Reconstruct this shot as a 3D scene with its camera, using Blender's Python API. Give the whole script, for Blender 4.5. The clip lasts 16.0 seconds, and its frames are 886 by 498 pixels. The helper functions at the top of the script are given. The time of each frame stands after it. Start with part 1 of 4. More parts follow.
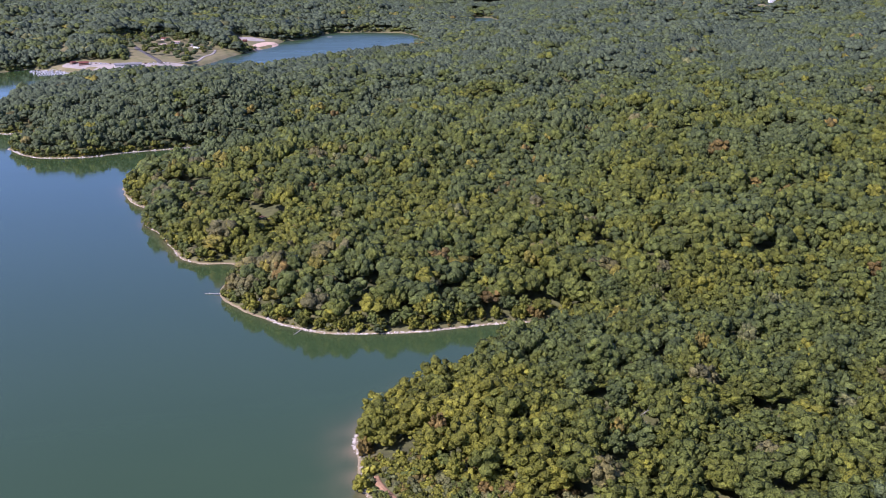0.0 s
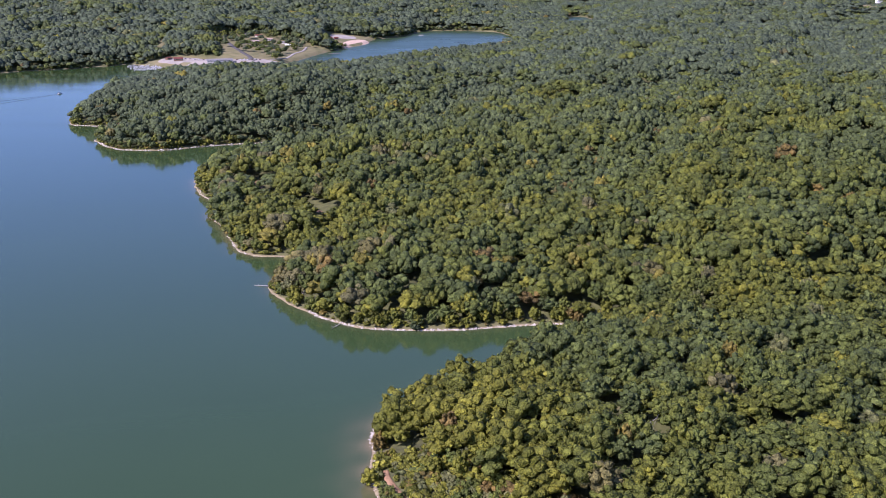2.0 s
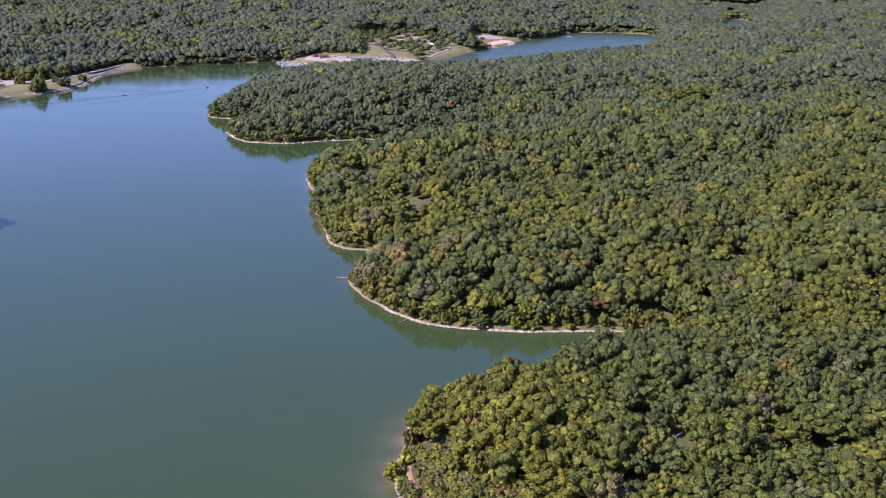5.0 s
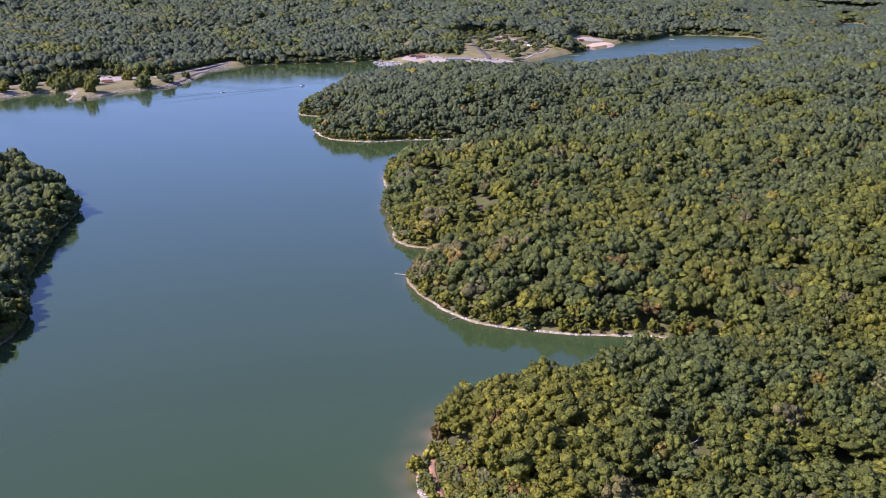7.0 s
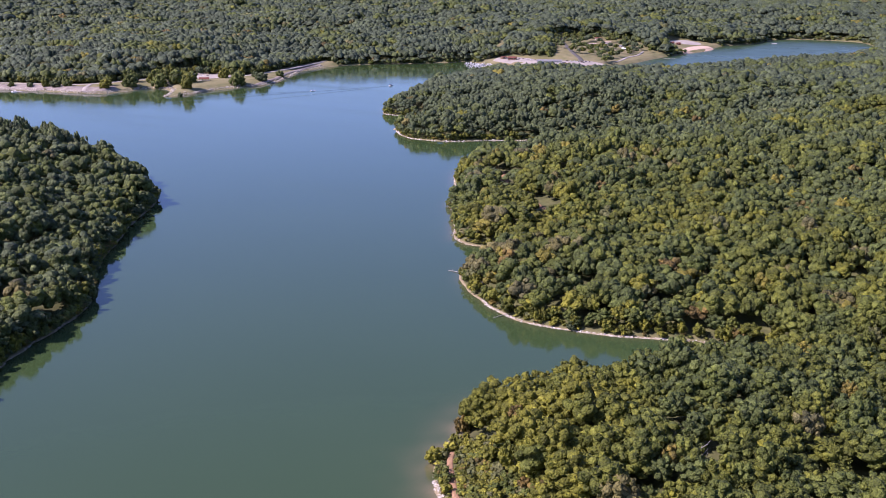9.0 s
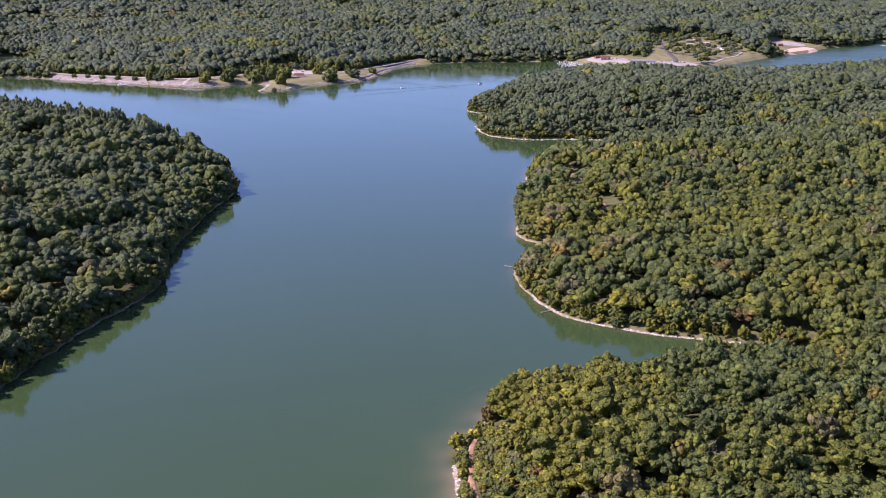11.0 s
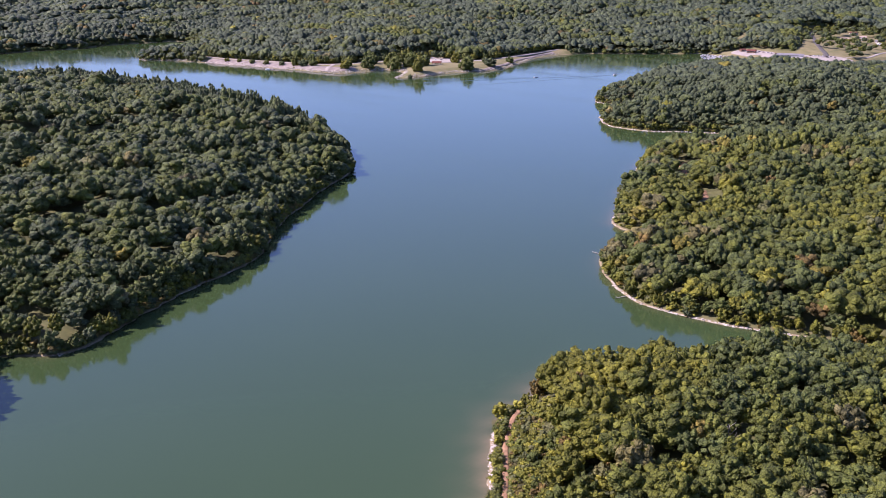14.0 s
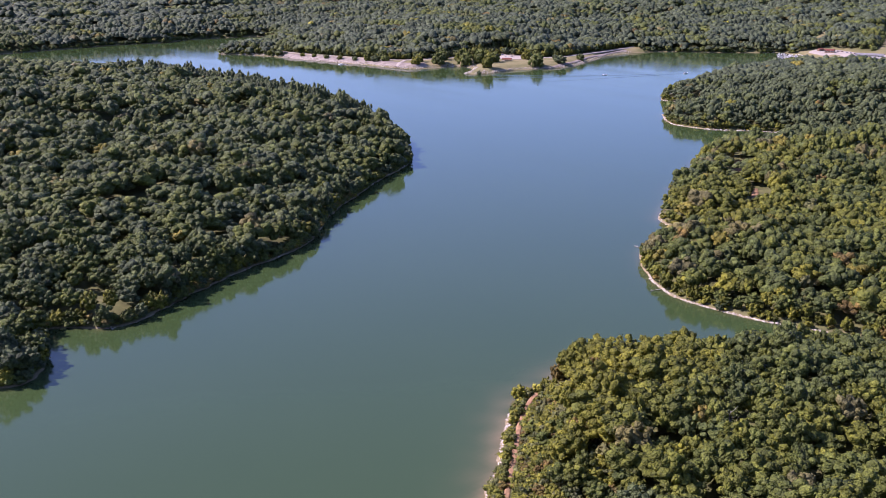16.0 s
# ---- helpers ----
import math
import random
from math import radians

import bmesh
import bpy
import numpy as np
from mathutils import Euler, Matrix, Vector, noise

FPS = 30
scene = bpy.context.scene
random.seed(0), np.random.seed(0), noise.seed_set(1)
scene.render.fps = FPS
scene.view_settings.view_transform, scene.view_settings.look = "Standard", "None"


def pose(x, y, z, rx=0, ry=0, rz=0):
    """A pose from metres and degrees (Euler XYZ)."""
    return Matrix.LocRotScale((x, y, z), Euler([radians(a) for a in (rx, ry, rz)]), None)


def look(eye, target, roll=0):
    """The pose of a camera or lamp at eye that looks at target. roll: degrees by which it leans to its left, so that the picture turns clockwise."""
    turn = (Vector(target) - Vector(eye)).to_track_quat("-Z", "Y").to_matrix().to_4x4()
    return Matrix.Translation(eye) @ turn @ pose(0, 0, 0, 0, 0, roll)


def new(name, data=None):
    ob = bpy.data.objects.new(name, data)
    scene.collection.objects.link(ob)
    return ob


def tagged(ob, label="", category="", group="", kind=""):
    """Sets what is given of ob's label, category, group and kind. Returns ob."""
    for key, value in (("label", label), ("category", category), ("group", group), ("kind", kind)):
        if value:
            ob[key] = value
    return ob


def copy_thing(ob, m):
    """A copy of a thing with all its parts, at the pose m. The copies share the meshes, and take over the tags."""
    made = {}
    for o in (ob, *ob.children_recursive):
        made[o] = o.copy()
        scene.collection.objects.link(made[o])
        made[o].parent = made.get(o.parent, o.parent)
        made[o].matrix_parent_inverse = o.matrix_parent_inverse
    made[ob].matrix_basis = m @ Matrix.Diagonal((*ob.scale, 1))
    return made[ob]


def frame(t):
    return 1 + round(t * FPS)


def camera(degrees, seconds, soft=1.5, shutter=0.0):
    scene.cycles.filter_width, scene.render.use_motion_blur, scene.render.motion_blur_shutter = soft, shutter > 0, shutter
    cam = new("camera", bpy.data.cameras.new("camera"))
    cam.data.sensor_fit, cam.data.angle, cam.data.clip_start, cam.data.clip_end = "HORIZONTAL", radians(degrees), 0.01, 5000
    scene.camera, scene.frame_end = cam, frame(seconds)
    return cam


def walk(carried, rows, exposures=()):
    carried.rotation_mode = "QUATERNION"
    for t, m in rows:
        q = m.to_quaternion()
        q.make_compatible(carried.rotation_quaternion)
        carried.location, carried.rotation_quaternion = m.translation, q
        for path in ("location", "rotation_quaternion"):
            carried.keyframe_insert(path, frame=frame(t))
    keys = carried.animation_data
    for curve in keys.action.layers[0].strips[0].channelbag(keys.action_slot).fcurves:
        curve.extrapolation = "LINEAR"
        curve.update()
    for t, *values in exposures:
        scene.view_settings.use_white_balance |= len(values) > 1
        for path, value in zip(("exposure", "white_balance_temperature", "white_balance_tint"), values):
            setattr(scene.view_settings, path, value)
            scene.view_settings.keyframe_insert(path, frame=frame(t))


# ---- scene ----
cam = camera(47.7, 16.0, soft=0.6)
# seconds, place, yaw to the left, pitch
PATH = [
    (0, 27.23, -24.04, 192.85, -0.631, -16.451),
    (0.5, 34.91, -24.10, 192.92, 0.743, -16.477),
    (1, 42.64, -24.18, 193.01, 2.148, -16.500),
    (1.5, 50.48, -24.30, 193.15, 3.620, -16.517),
    (2, 58.43, -24.42, 193.31, 5.175, -16.525),
    (2.5, 66.40, -24.16, 193.36, 6.777, -16.525),
    (3, 74.26, -23.06, 193.11, 8.374, -16.514),
    (3.5, 81.92, -20.89, 192.48, 9.928, -16.496),
    (4, 89.46, -18.29, 191.74, 11.456, -16.473),
    (4.5, 96.99, -16.09, 191.29, 12.990, -16.454),
    (5, 104.59, -14.92, 191.38, 14.554, -16.442),
    (5.5, 112.21, -14.46, 191.82, 16.137, -16.434),
    (6, 119.77, -14.14, 192.31, 17.724, -16.426),
    (6.5, 127.20, -13.43, 192.55, 19.296, -16.414),
    (7, 134.44, -11.93, 192.33, 20.842, -16.394),
    (7.5, 141.62, -9.91, 191.81, 22.368, -16.367),
    (8, 148.90, -7.84, 191.25, 23.883, -16.331),
    (8.5, 156.43, -6.12, 190.90, 25.399, -16.290),
    (9, 164.22, -4.84, 190.82, 26.921, -16.249),
    (9.5, 172.16, -3.85, 190.92, 28.447, -16.220),
    (10, 180.13, -2.96, 191.12, 29.978, -16.216),
    (10.5, 188.04, -2.00, 191.32, 31.514, -16.249),
    (11, 195.84, -0.90, 191.49, 33.055, -16.318),
    (11.5, 203.62, 0.28, 191.69, 34.602, -16.407),
    (12, 211.44, 1.47, 191.97, 36.156, -16.500),
    (12.5, 219.28, 2.67, 192.26, 37.711, -16.588),
    (13, 227.01, 3.99, 192.36, 39.247, -16.672),
    (13.5, 234.48, 5.51, 192.07, 40.748, -16.754),
    (14, 241.82, 7.16, 191.53, 42.196, -16.829),
    (14.5, 249.50, 8.63, 191.35, 43.576, -16.882),
    (15, 257.42, 9.77, 191.63, 44.856, -16.913),
    (15.5, 264.76, 10.61, 191.78, 45.985, -16.938),
    (16, 271.50, 11.27, 191.66, 47.003, -16.965),
]
walk(cam, [(t, pose(x, y, z, 90 + pitch, 0, yaw)) for t, x, y, z, yaw, pitch in PATH], [(0, 1.05, 5600, 41), (7, 1.12, 5850, 44), (16, 1.27, 6050, 46)])

# ---- world, sun, exposure ----
SUN_FROM = Vector((-0.75, -0.66, 0.0)).normalized()
SUN_HEIGHT = radians(44)
world = bpy.data.worlds.new("sky")
scene.world = world
world.use_nodes = True
wn = world.node_tree.nodes
sky = wn.new("ShaderNodeTexSky")
sky.sky_type = "NISHITA"
sky.sun_disc = False
sky.sun_elevation = SUN_HEIGHT
sky.sun_rotation = math.atan2(SUN_FROM.x, SUN_FROM.y)
sky.air_density, sky.dust_density, sky.ozone_density = 1.0, 1.3, 8.5
wn["Background"].inputs["Strength"].default_value = 0.10
world.node_tree.links.new(sky.outputs["Color"], wn["Background"].inputs["Color"])
sun = new("sun", bpy.data.lights.new("sun", "SUN"))
sun.data.energy, sun.data.angle, sun.data.color = 4.2, radians(0.55), (1.0, 0.95, 0.86)
to_sun = SUN_FROM * math.cos(SUN_HEIGHT) + Vector((0, 0, math.sin(SUN_HEIGHT)))
sun.matrix_world = look(tuple(to_sun * 600), (0, 0, 0))

# ---- materials ----


def material(name, rough=0.8, spec=0.3):
    m = bpy.data.materials.new(name)
    m.use_nodes = True
    b = m.node_tree.nodes["Principled BSDF"]
    b.inputs["Roughness"].default_value = rough
    b.inputs["Specular IOR Level"].default_value = spec
    return m, m.node_tree.nodes, m.node_tree.links, b


def ramp(nodes, links, source, stops):
    r = nodes.new("ShaderNodeValToRGB")
    e = r.color_ramp.elements
    while len(e) < len(stops):
        e.new(0.5)
    for k, (at, c) in zip(e, stops):
        k.position, k.color = at, (*c, 1)
    links.new(source, r.inputs["Fac"])
    return r.outputs["Color"]


def noise_node(nodes, links, scale, detail=3.0, rough=0.55):
    g = nodes.new("ShaderNodeNewGeometry")
    n = nodes.new("ShaderNodeTexNoise")
    n.inputs["Scale"].default_value, n.inputs["Detail"].default_value, n.inputs["Roughness"].default_value = scale, detail, rough
    links.new(g.outputs["Position"], n.inputs["Vector"])
    return n.outputs["Fac"]


def mixed(nodes, links, kind, fac, a, b):
    m = nodes.new("ShaderNodeMix")
    m.data_type, m.blend_type = "RGBA", kind
    for value, slot in ((fac, "Factor"), (a, "A"), (b, "B")):
        socket = next(s for s in m.inputs if s.name == slot and s.enabled)
        if isinstance(value, (int, float)):
            socket.default_value = value
        elif isinstance(value, tuple):
            socket.default_value = (*value, 1)
        else:
            links.new(value, socket)
    return next(s for s in m.outputs if s.enabled)


def attribute(nodes, name):
    a = nodes.new("ShaderNodeAttribute")
    a.attribute_name = name
    return a.outputs["Fac"]


def bump(nodes, links, b, height, strength, distance):
    n = nodes.new("ShaderNodeBump")
    n.inputs["Strength"].default_value, n.inputs["Distance"].default_value = strength, distance
    links.new(height, n.inputs["Height"])
    links.new(n.outputs["Normal"], b.inputs["Normal"])


def plain(name, colour, rough=0.8, spec=0.3, scale=0.6, vary=0.25, lift=0.0, metal=0.0):
    """A surface of one colour with stains and grain."""
    m, n, l, b = material(name, rough, spec)
    dark = tuple(c * (1 - vary) for c in colour)
    light = tuple(min(1, c * (1 + vary)) for c in colour)
    big = ramp(n, l, noise_node(n, l, scale), [(0.3, dark), (0.7, light)])
    fine = ramp(n, l, noise_node(n, l, scale * 9, 2), [(0.3, (0.82, 0.82, 0.82)), (0.7, (1, 1, 1))])
    l.new(mixed(n, l, "MULTIPLY", 1.0, big, fine), b.inputs["Base Color"])
    b.inputs["Metallic"].default_value = metal
    if lift:
        bump(n, l, b, noise_node(n, l, scale * 6, 4), 0.6, lift)
    return m


# Leaves: the species and season by each tree, with distance haze painted into the lowest tints, fine variety by each
# clump.
LEAF, n, l, b = material("leaves", 0.6, 0.2)
species_and_haze = ramp(n, l, attribute(n, "tint"), [
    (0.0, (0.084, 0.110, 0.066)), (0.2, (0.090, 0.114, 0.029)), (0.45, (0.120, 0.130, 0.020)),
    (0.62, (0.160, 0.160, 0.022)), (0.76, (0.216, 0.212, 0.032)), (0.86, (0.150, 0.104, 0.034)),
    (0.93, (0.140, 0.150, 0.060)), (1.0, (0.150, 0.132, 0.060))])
geo = n.new("ShaderNodeNewGeometry")
clump = ramp(n, l, geo.outputs["Random Per Island"], [(0.0, (0.73, 0.75, 0.75)), (0.5, (1, 1, 1)), (1.0, (1.28, 1.26, 1.18))])
grain = ramp(n, l, noise_node(n, l, 2.1, 4, 0.8), [(0.36, (0.36, 0.38, 0.36)), (0.60, (1.46, 1.42, 1.28))])
stand = ramp(n, l, noise_node(n, l, 0.13, 1, 0.5), [(0.36, (0.72, 0.75, 0.78)), (0.64, (1.26, 1.24, 1.18))])
mass = ramp(n, l, noise_node(n, l, 0.42, 2, 0.6), [(0.34, (0.66, 0.68, 0.68)), (0.66, (1.30, 1.28, 1.20))])
leaf_colour = mixed(n, l, "MULTIPLY", 1.0, mixed(n, l, "MULTIPLY", 1.0, mixed(n, l, "MULTIPLY", 1.0, mixed(n, l, "MULTIPLY", 1.0, species_and_haze, stand), clump), grain), mass)
l.new(leaf_colour, b.inputs["Base Color"])
florets = n.new("ShaderNodeTexVoronoi")
florets.inputs["Scale"].default_value = 0.5
florets.inputs["Detail"].default_value, florets.inputs["Roughness"].default_value, florets.inputs["Lacunarity"].default_value = 1.5, 0.52, 2.5
spot = n.new("ShaderNodeNewGeometry")
l.new(spot.outputs["Position"], florets.inputs["Vector"])
relief = n.new("ShaderNodeMapRange")
l.new(florets.outputs["Distance"], relief.inputs["Value"])
relief.inputs["From Max"].default_value, relief.inputs["To Min"].default_value, relief.inputs["To Max"].default_value = 1.7, 1.0, 0.0
bump(n, l, b, relief.outputs["Result"], 1.0, 1.9)
thin = n.new("ShaderNodeBsdfTranslucent")
l.new(leaf_colour, thin.inputs["Color"])
both = n.new("ShaderNodeMixShader")
both.inputs[0].default_value = 0.33
l.new(b.outputs[0], both.inputs[1])
l.new(thin.outputs[0], both.inputs[2])
l.new(both.outputs[0], n["Material Output"].inputs["Surface"])

# Forest floor, with a pale bank of limestone and silt at the water's edge and dry grass where it is mown.
GROUND, n, l, b = material("earth", 0.9, 0.15)
floor_colour = ramp(n, l, noise_node(n, l, 0.15, 5), [(0.3, (0.050, 0.050, 0.022)), (0.55, (0.085, 0.088, 0.030)), (0.75, (0.125, 0.110, 0.050))])
bank = ramp(n, l, noise_node(n, l, 0.9, 4), [(0.3, (0.13, 0.10, 0.055)), (0.65, (0.26, 0.21, 0.12))])
lawn = ramp(n, l, noise_node(n, l, 0.06, 5), [(0.3, (0.105, 0.105, 0.042)), (0.5, (0.155, 0.138, 0.060)), (0.7, (0.195, 0.162, 0.082))])
surface = mixed(n, l, "MIX", attribute(n, "lawn"), floor_colour, lawn)
place = n.new("ShaderNodeNewGeometry")
split = n.new("ShaderNodeSeparateXYZ")
l.new(place.outputs["Position"], split.inputs[0])
level = n.new("ShaderNodeMapRange")
l.new(split.outputs["Z"], level.inputs["Value"])
level.inputs["From Min"].default_value, level.inputs["From Max"].default_value = 0.35, 0.6
level.inputs["To Min"].default_value, level.inputs["To Max"].default_value = 1.0, 0.0
l.new(mixed(n, l, "MIX", level.outputs["Result"], surface, bank), b.inputs["Base Color"])
bump(n, l, b, noise_node(n, l, 0.8, 4), 0.8, 0.4)

# Turbid green lake, silt showing in the shallows.
WATER, n, l, b = material("lake_water", 0.06, 0.5)
b.inputs["IOR"].default_value = 1.333
deep = ramp(n, l, noise_node(n, l, 0.006, 3), [(0.3, (0.027, 0.049, 0.016)), (0.7, (0.030, 0.053, 0.018))])
l.new(mixed(n, l, "MIX", attribute(n, "shallow"), deep, (0.155, 0.120, 0.060)), b.inputs["Base Color"])
patch = noise_node(n, l, 1.0, 3)
wind = n.new("ShaderNodeMapping")
wind.inputs["Scale"].default_value, wind.inputs["Rotation"].default_value = (0.0035, 0.02, 1), (0, 0, radians(-32))
l.new(patch.node.inputs["Vector"].links[0].from_socket, wind.inputs["Vector"])
l.new(wind.outputs["Vector"], patch.node.inputs["Vector"])
rough_map = n.new("ShaderNodeMapRange")
l.new(patch, rough_map.inputs["Value"])
rough_map.inputs["From Min"].default_value, rough_map.inputs["From Max"].default_value = 0.35, 0.7
rough_map.inputs["To Min"].default_value, rough_map.inputs["To Max"].default_value = 0.04, 0.13
breeze = n.new("ShaderNodeMath")
breeze.operation = "MULTIPLY_ADD"
l.new(attribute(n, "breeze"), breeze.inputs[0])
breeze.inputs[1].default_value = 0.22
l.new(rough_map.outputs["Result"], breeze.inputs[2])
l.new(breeze.outputs[0], b.inputs["Roughness"])
bump(n, l, b, noise_node(n, l, 0.9, 3), 0.05, 0.25)

ROCK = plain("limestone", (0.42, 0.375, 0.30), 0.9, 0.2, 0.8, 0.3, 0.05)
BARK = plain("bark", (0.12, 0.095, 0.07), 0.9, 0.2, 2.0, 0.3, 0.05)
DEADWOOD = plain("weathered wood", (0.30, 0.27, 0.24), 0.9, 0.2, 1.5, 0.25, 0.03)
DIRT = plain("dirt path", (0.26, 0.155, 0.082), 0.95, 0.1, 0.5, 0.25)
CONCRETE = plain("pale gravel", (0.30, 0.262, 0.212), 0.9, 0.2, 0.05, 0.18)
GRAVEL = plain("grey-pink gravel", (0.22, 0.185, 0.148), 0.95, 0.15, 0.12, 0.3, 0.1)
ASPHALT = plain("asphalt", (0.095, 0.088, 0.076), 0.95, 0.1, 0.1, 0.2)
SAND = plain("beach sand", (0.50, 0.36, 0.25), 0.95, 0.1, 0.1, 0.15)
WHITE = plain("white paint", (0.75, 0.75, 0.74), 0.5, 0.4, 0.4, 0.08)
DARK = plain("dark rubber", (0.03, 0.03, 0.035), 0.6, 0.4, 1.0, 0.2)
ROOF_GREY = plain("grey metal roof", (0.17, 0.165, 0.16), 0.8, 0.2, 0.2, 0.15)
ROOF_RED = plain("red-brown roof", (0.13, 0.050, 0.036), 0.9, 0.1, 0.3, 0.2)
ROOF_TAN = plain("tan shingle roof", (0.36, 0.27, 0.21), 0.8, 0.2, 0.3, 0.2)
TIMBER = plain("brown timber", (0.16, 0.10, 0.065), 0.8, 0.2, 0.6, 0.25)
WALL = plain("pale siding", (0.52, 0.48, 0.42), 0.8, 0.2, 0.4, 0.12)
GLASS, n, l, b = material("dark window glass", 0.05, 0.6)
b.inputs["Base Color"].default_value = (0.02, 0.025, 0.03, 1)
BLUE = plain("blue canvas", (0.05, 0.12, 0.30), 0.7, 0.3, 0.6, 0.15)
STEEL = plain("galvanised steel", (0.45, 0.46, 0.47), 0.4, 0.5, 0.6, 0.1, metal=0.6)

# ---- the lie of the land ----
# The lake's outline, shore by shore.
NEAR_SHORE = [(260, -560), (150, -200), (105, 60), (72, 180), (58, 222), (47, 242), (36, 259), (25, 273), (19, 281), (12, 292), (2, 307),
              (-1, 322), (-3, 337), (-6, 350), (-3, 362), (8, 374), (18, 388), (28, 405), (41, 414), (50, 436), (60, 455), (82, 466), (100, 478), (85, 487)]
MIDDLE_SHORE = [(61, 485), (44, 480), (19, 473), (-1, 471), (-18, 471), (-35, 474), (-52, 483), (-65, 496), (-77, 504), (-90, 521), (-97, 534),
                (-98, 556), (-91, 578), (-103, 595), (-117, 595), (-130, 601), (-138, 608), (-146, 624), (-153, 640), (-162, 659), (-173, 677), (-184, 693),
                (-191, 724), (-197, 742), (-212, 760), (-222, 780), (-230, 798), (-236, 820), (-234, 848), (-220, 886), (-200, 908), (-180, 934)]
NORTH_SHORE = [(-148, 962), (-112, 995), (-92, 1026), (-108, 1045), (-136, 1039), (-165, 1030), (-203, 1011), (-241, 992), (-277, 976), (-310, 952),
               (-345, 946), (-367, 953), (-400, 985), (-408, 1000), (-396, 1030), (-400, 1062), (-419, 1081), (-447, 1085), (-475, 1090), (-486, 1108),
               (-505, 1160), (-520, 1225), (-535, 1300), (-545, 1380), (-540, 1460), (-515, 1540), (-460, 1590), (-390, 1615), (-305, 1665)]
ARM_SHORE = [(-235, 1730), (-155, 1850), (-40, 1945), (5, 2170), (10, 2330), (-5, 2440), (-22, 2499), (-59, 2557), (-168, 2572),
             (-237, 2528), (-259, 2376), (-309, 2291), (-311, 2167), (-337, 2073), (-360, 1972), (-375, 1860), (-395, 1760), (-440, 1690), (-500, 1670),
             (-573, 1692), (-630, 1712), (-664, 1742)]
FAR_SHORE = [(-692, 1703), (-736, 1655), (-780, 1626), (-827, 1583), (-850, 1532), (-850, 1452), (-824, 1383), (-801, 1320), (-788, 1273), (-800, 1231),
             (-818, 1185), (-818, 1120), (-838, 1091), (-850, 1115), (-880, 1150), (-913, 1148), (-927, 1105), (-943, 1072), (-994, 1061), (-1043, 1054),
             (-1101, 1042), (-1177, 1027), (-1257, 1011), (-1317, 985), (-1341, 968)]
WEST_SHORE = [(-1365, 985), (-1385, 1040), (-1420, 1110), (-1480, 1180), (-1560, 1230), (-1608, 1200), (-1622, 1148), (-1633, 1061), (-1609, 997),
              (-1626, 944), (-1632, 888), (-1624, 816), (-1623, 741), (-1616, 676), (-1640, 500), (-1600, 330), (-1450, 230), (-1290, 260)]
CAPE_SHORE = [(-1225, 380), (-1235, 500), (-1205, 590), (-1120, 672), (-1000, 715), (-850, 742), (-700, 738), (-560, 700), (-466, 650), (-412, 606),
              (-391, 577), (-372, 538), (-344, 494), (-321, 456), (-302, 430), (-279, 406), (-260, 384), (-248, 354), (-238, 319), (-226, 286), (-211, 252),
              (-201, 226), (-204, 214), (-216, 204), (-224, 192), (-208, 183), (-185, 175), (-170, 167), (-164, 156), (-167, 147), (-190, 120),
              (-225, 70), (-235, -40), (-200, -250), (-120, -560)]
POND = [(150, 2850), (182, 2830), (212, 2860), (228, 2990), (222, 3120), (190, 3200), (156, 3150), (146, 3000)]


def rounded(points, step, closed=True, rough=0.0, seed=3):
    """A smooth line through the points, sampled every step metres."""
    p = np.array(points, float)
    n = len(p)
    out = []
    for i in range(n if closed else n - 1):
        q = [p[(i + k) % n] if closed else p[min(max(i + k, 0), n - 1)] for k in (-1, 0, 1, 2)]
        m = max(2, int(np.linalg.norm(q[2] - q[1]) / step))
        for u in np.arange(m) / m:
            out.append(0.5 * (2 * q[1] + (q[2] - q[0]) * u + (2 * q[0] - 5 * q[1] + 4 * q[2] - q[3]) * u * u + (3 * q[1] - q[0] - 3 * q[2] + q[3]) * u**3))
    out = np.array(out)
    if rough:
        rng = np.random.default_rng(seed)
        w = rng.normal(0, 1, (len(out), 2))
        w = (w + np.roll(w, 1, 0) + np.roll(w, -1, 0) + np.roll(w, 2, 0)) / 4
        out += rough * w
    return out


SHORE = rounded(NEAR_SHORE + MIDDLE_SHORE + NORTH_SHORE + ARM_SHORE + FAR_SHORE + WEST_SHORE + CAPE_SHORE, 4.0, rough=0.9)
POOL = rounded(POND, 10.0)


def inside(poly, x, y):
    """Whether the points lie in the outline."""
    hit = np.zeros(x.shape, bool)
    a, b = poly, np.roll(poly, -1, 0)
    for (x0, y0), (x1, y1) in zip(a, b):
        if y0 == y1:
            continue
        cross = (y0 > y) != (y1 > y)
        hit ^= cross & (x < (x1 - x0) * (y - y0) / (y1 - y0) + x0)
    return hit


# A raster of the distance from the shore: land above 0, water below.
RX, RY, RS = -1900.0, -560.0, 7.0
RN, RM = 400, 560
gx, gy = np.meshgrid(RX + RS * np.arange(RN), RY + RS * np.arange(RM))
gx, gy = gx.astype(np.float32), gy.astype(np.float32)
raster = np.full(gx.shape, 400.0, np.float32)
rims = np.concatenate([SHORE, POOL]).astype(np.float32)
for j in range(0, RM, 20):
    band = slice(j, j + 20)
    yy = gy[band]
    near = rims[(rims[:, 1] > yy.min() - 400) & (rims[:, 1] < yy.max() + 400)]
    if len(near):
        d2 = np.full(yy.shape, 160000.0, np.float32)
        for k in range(0, len(near), 64):
            s = near[k : k + 64]
            d2 = np.minimum(d2, ((gx[band][..., None] - s[:, 0]) ** 2 + (yy[..., None] - s[:, 1]) ** 2).min(-1))
        raster[band] = np.sqrt(d2)
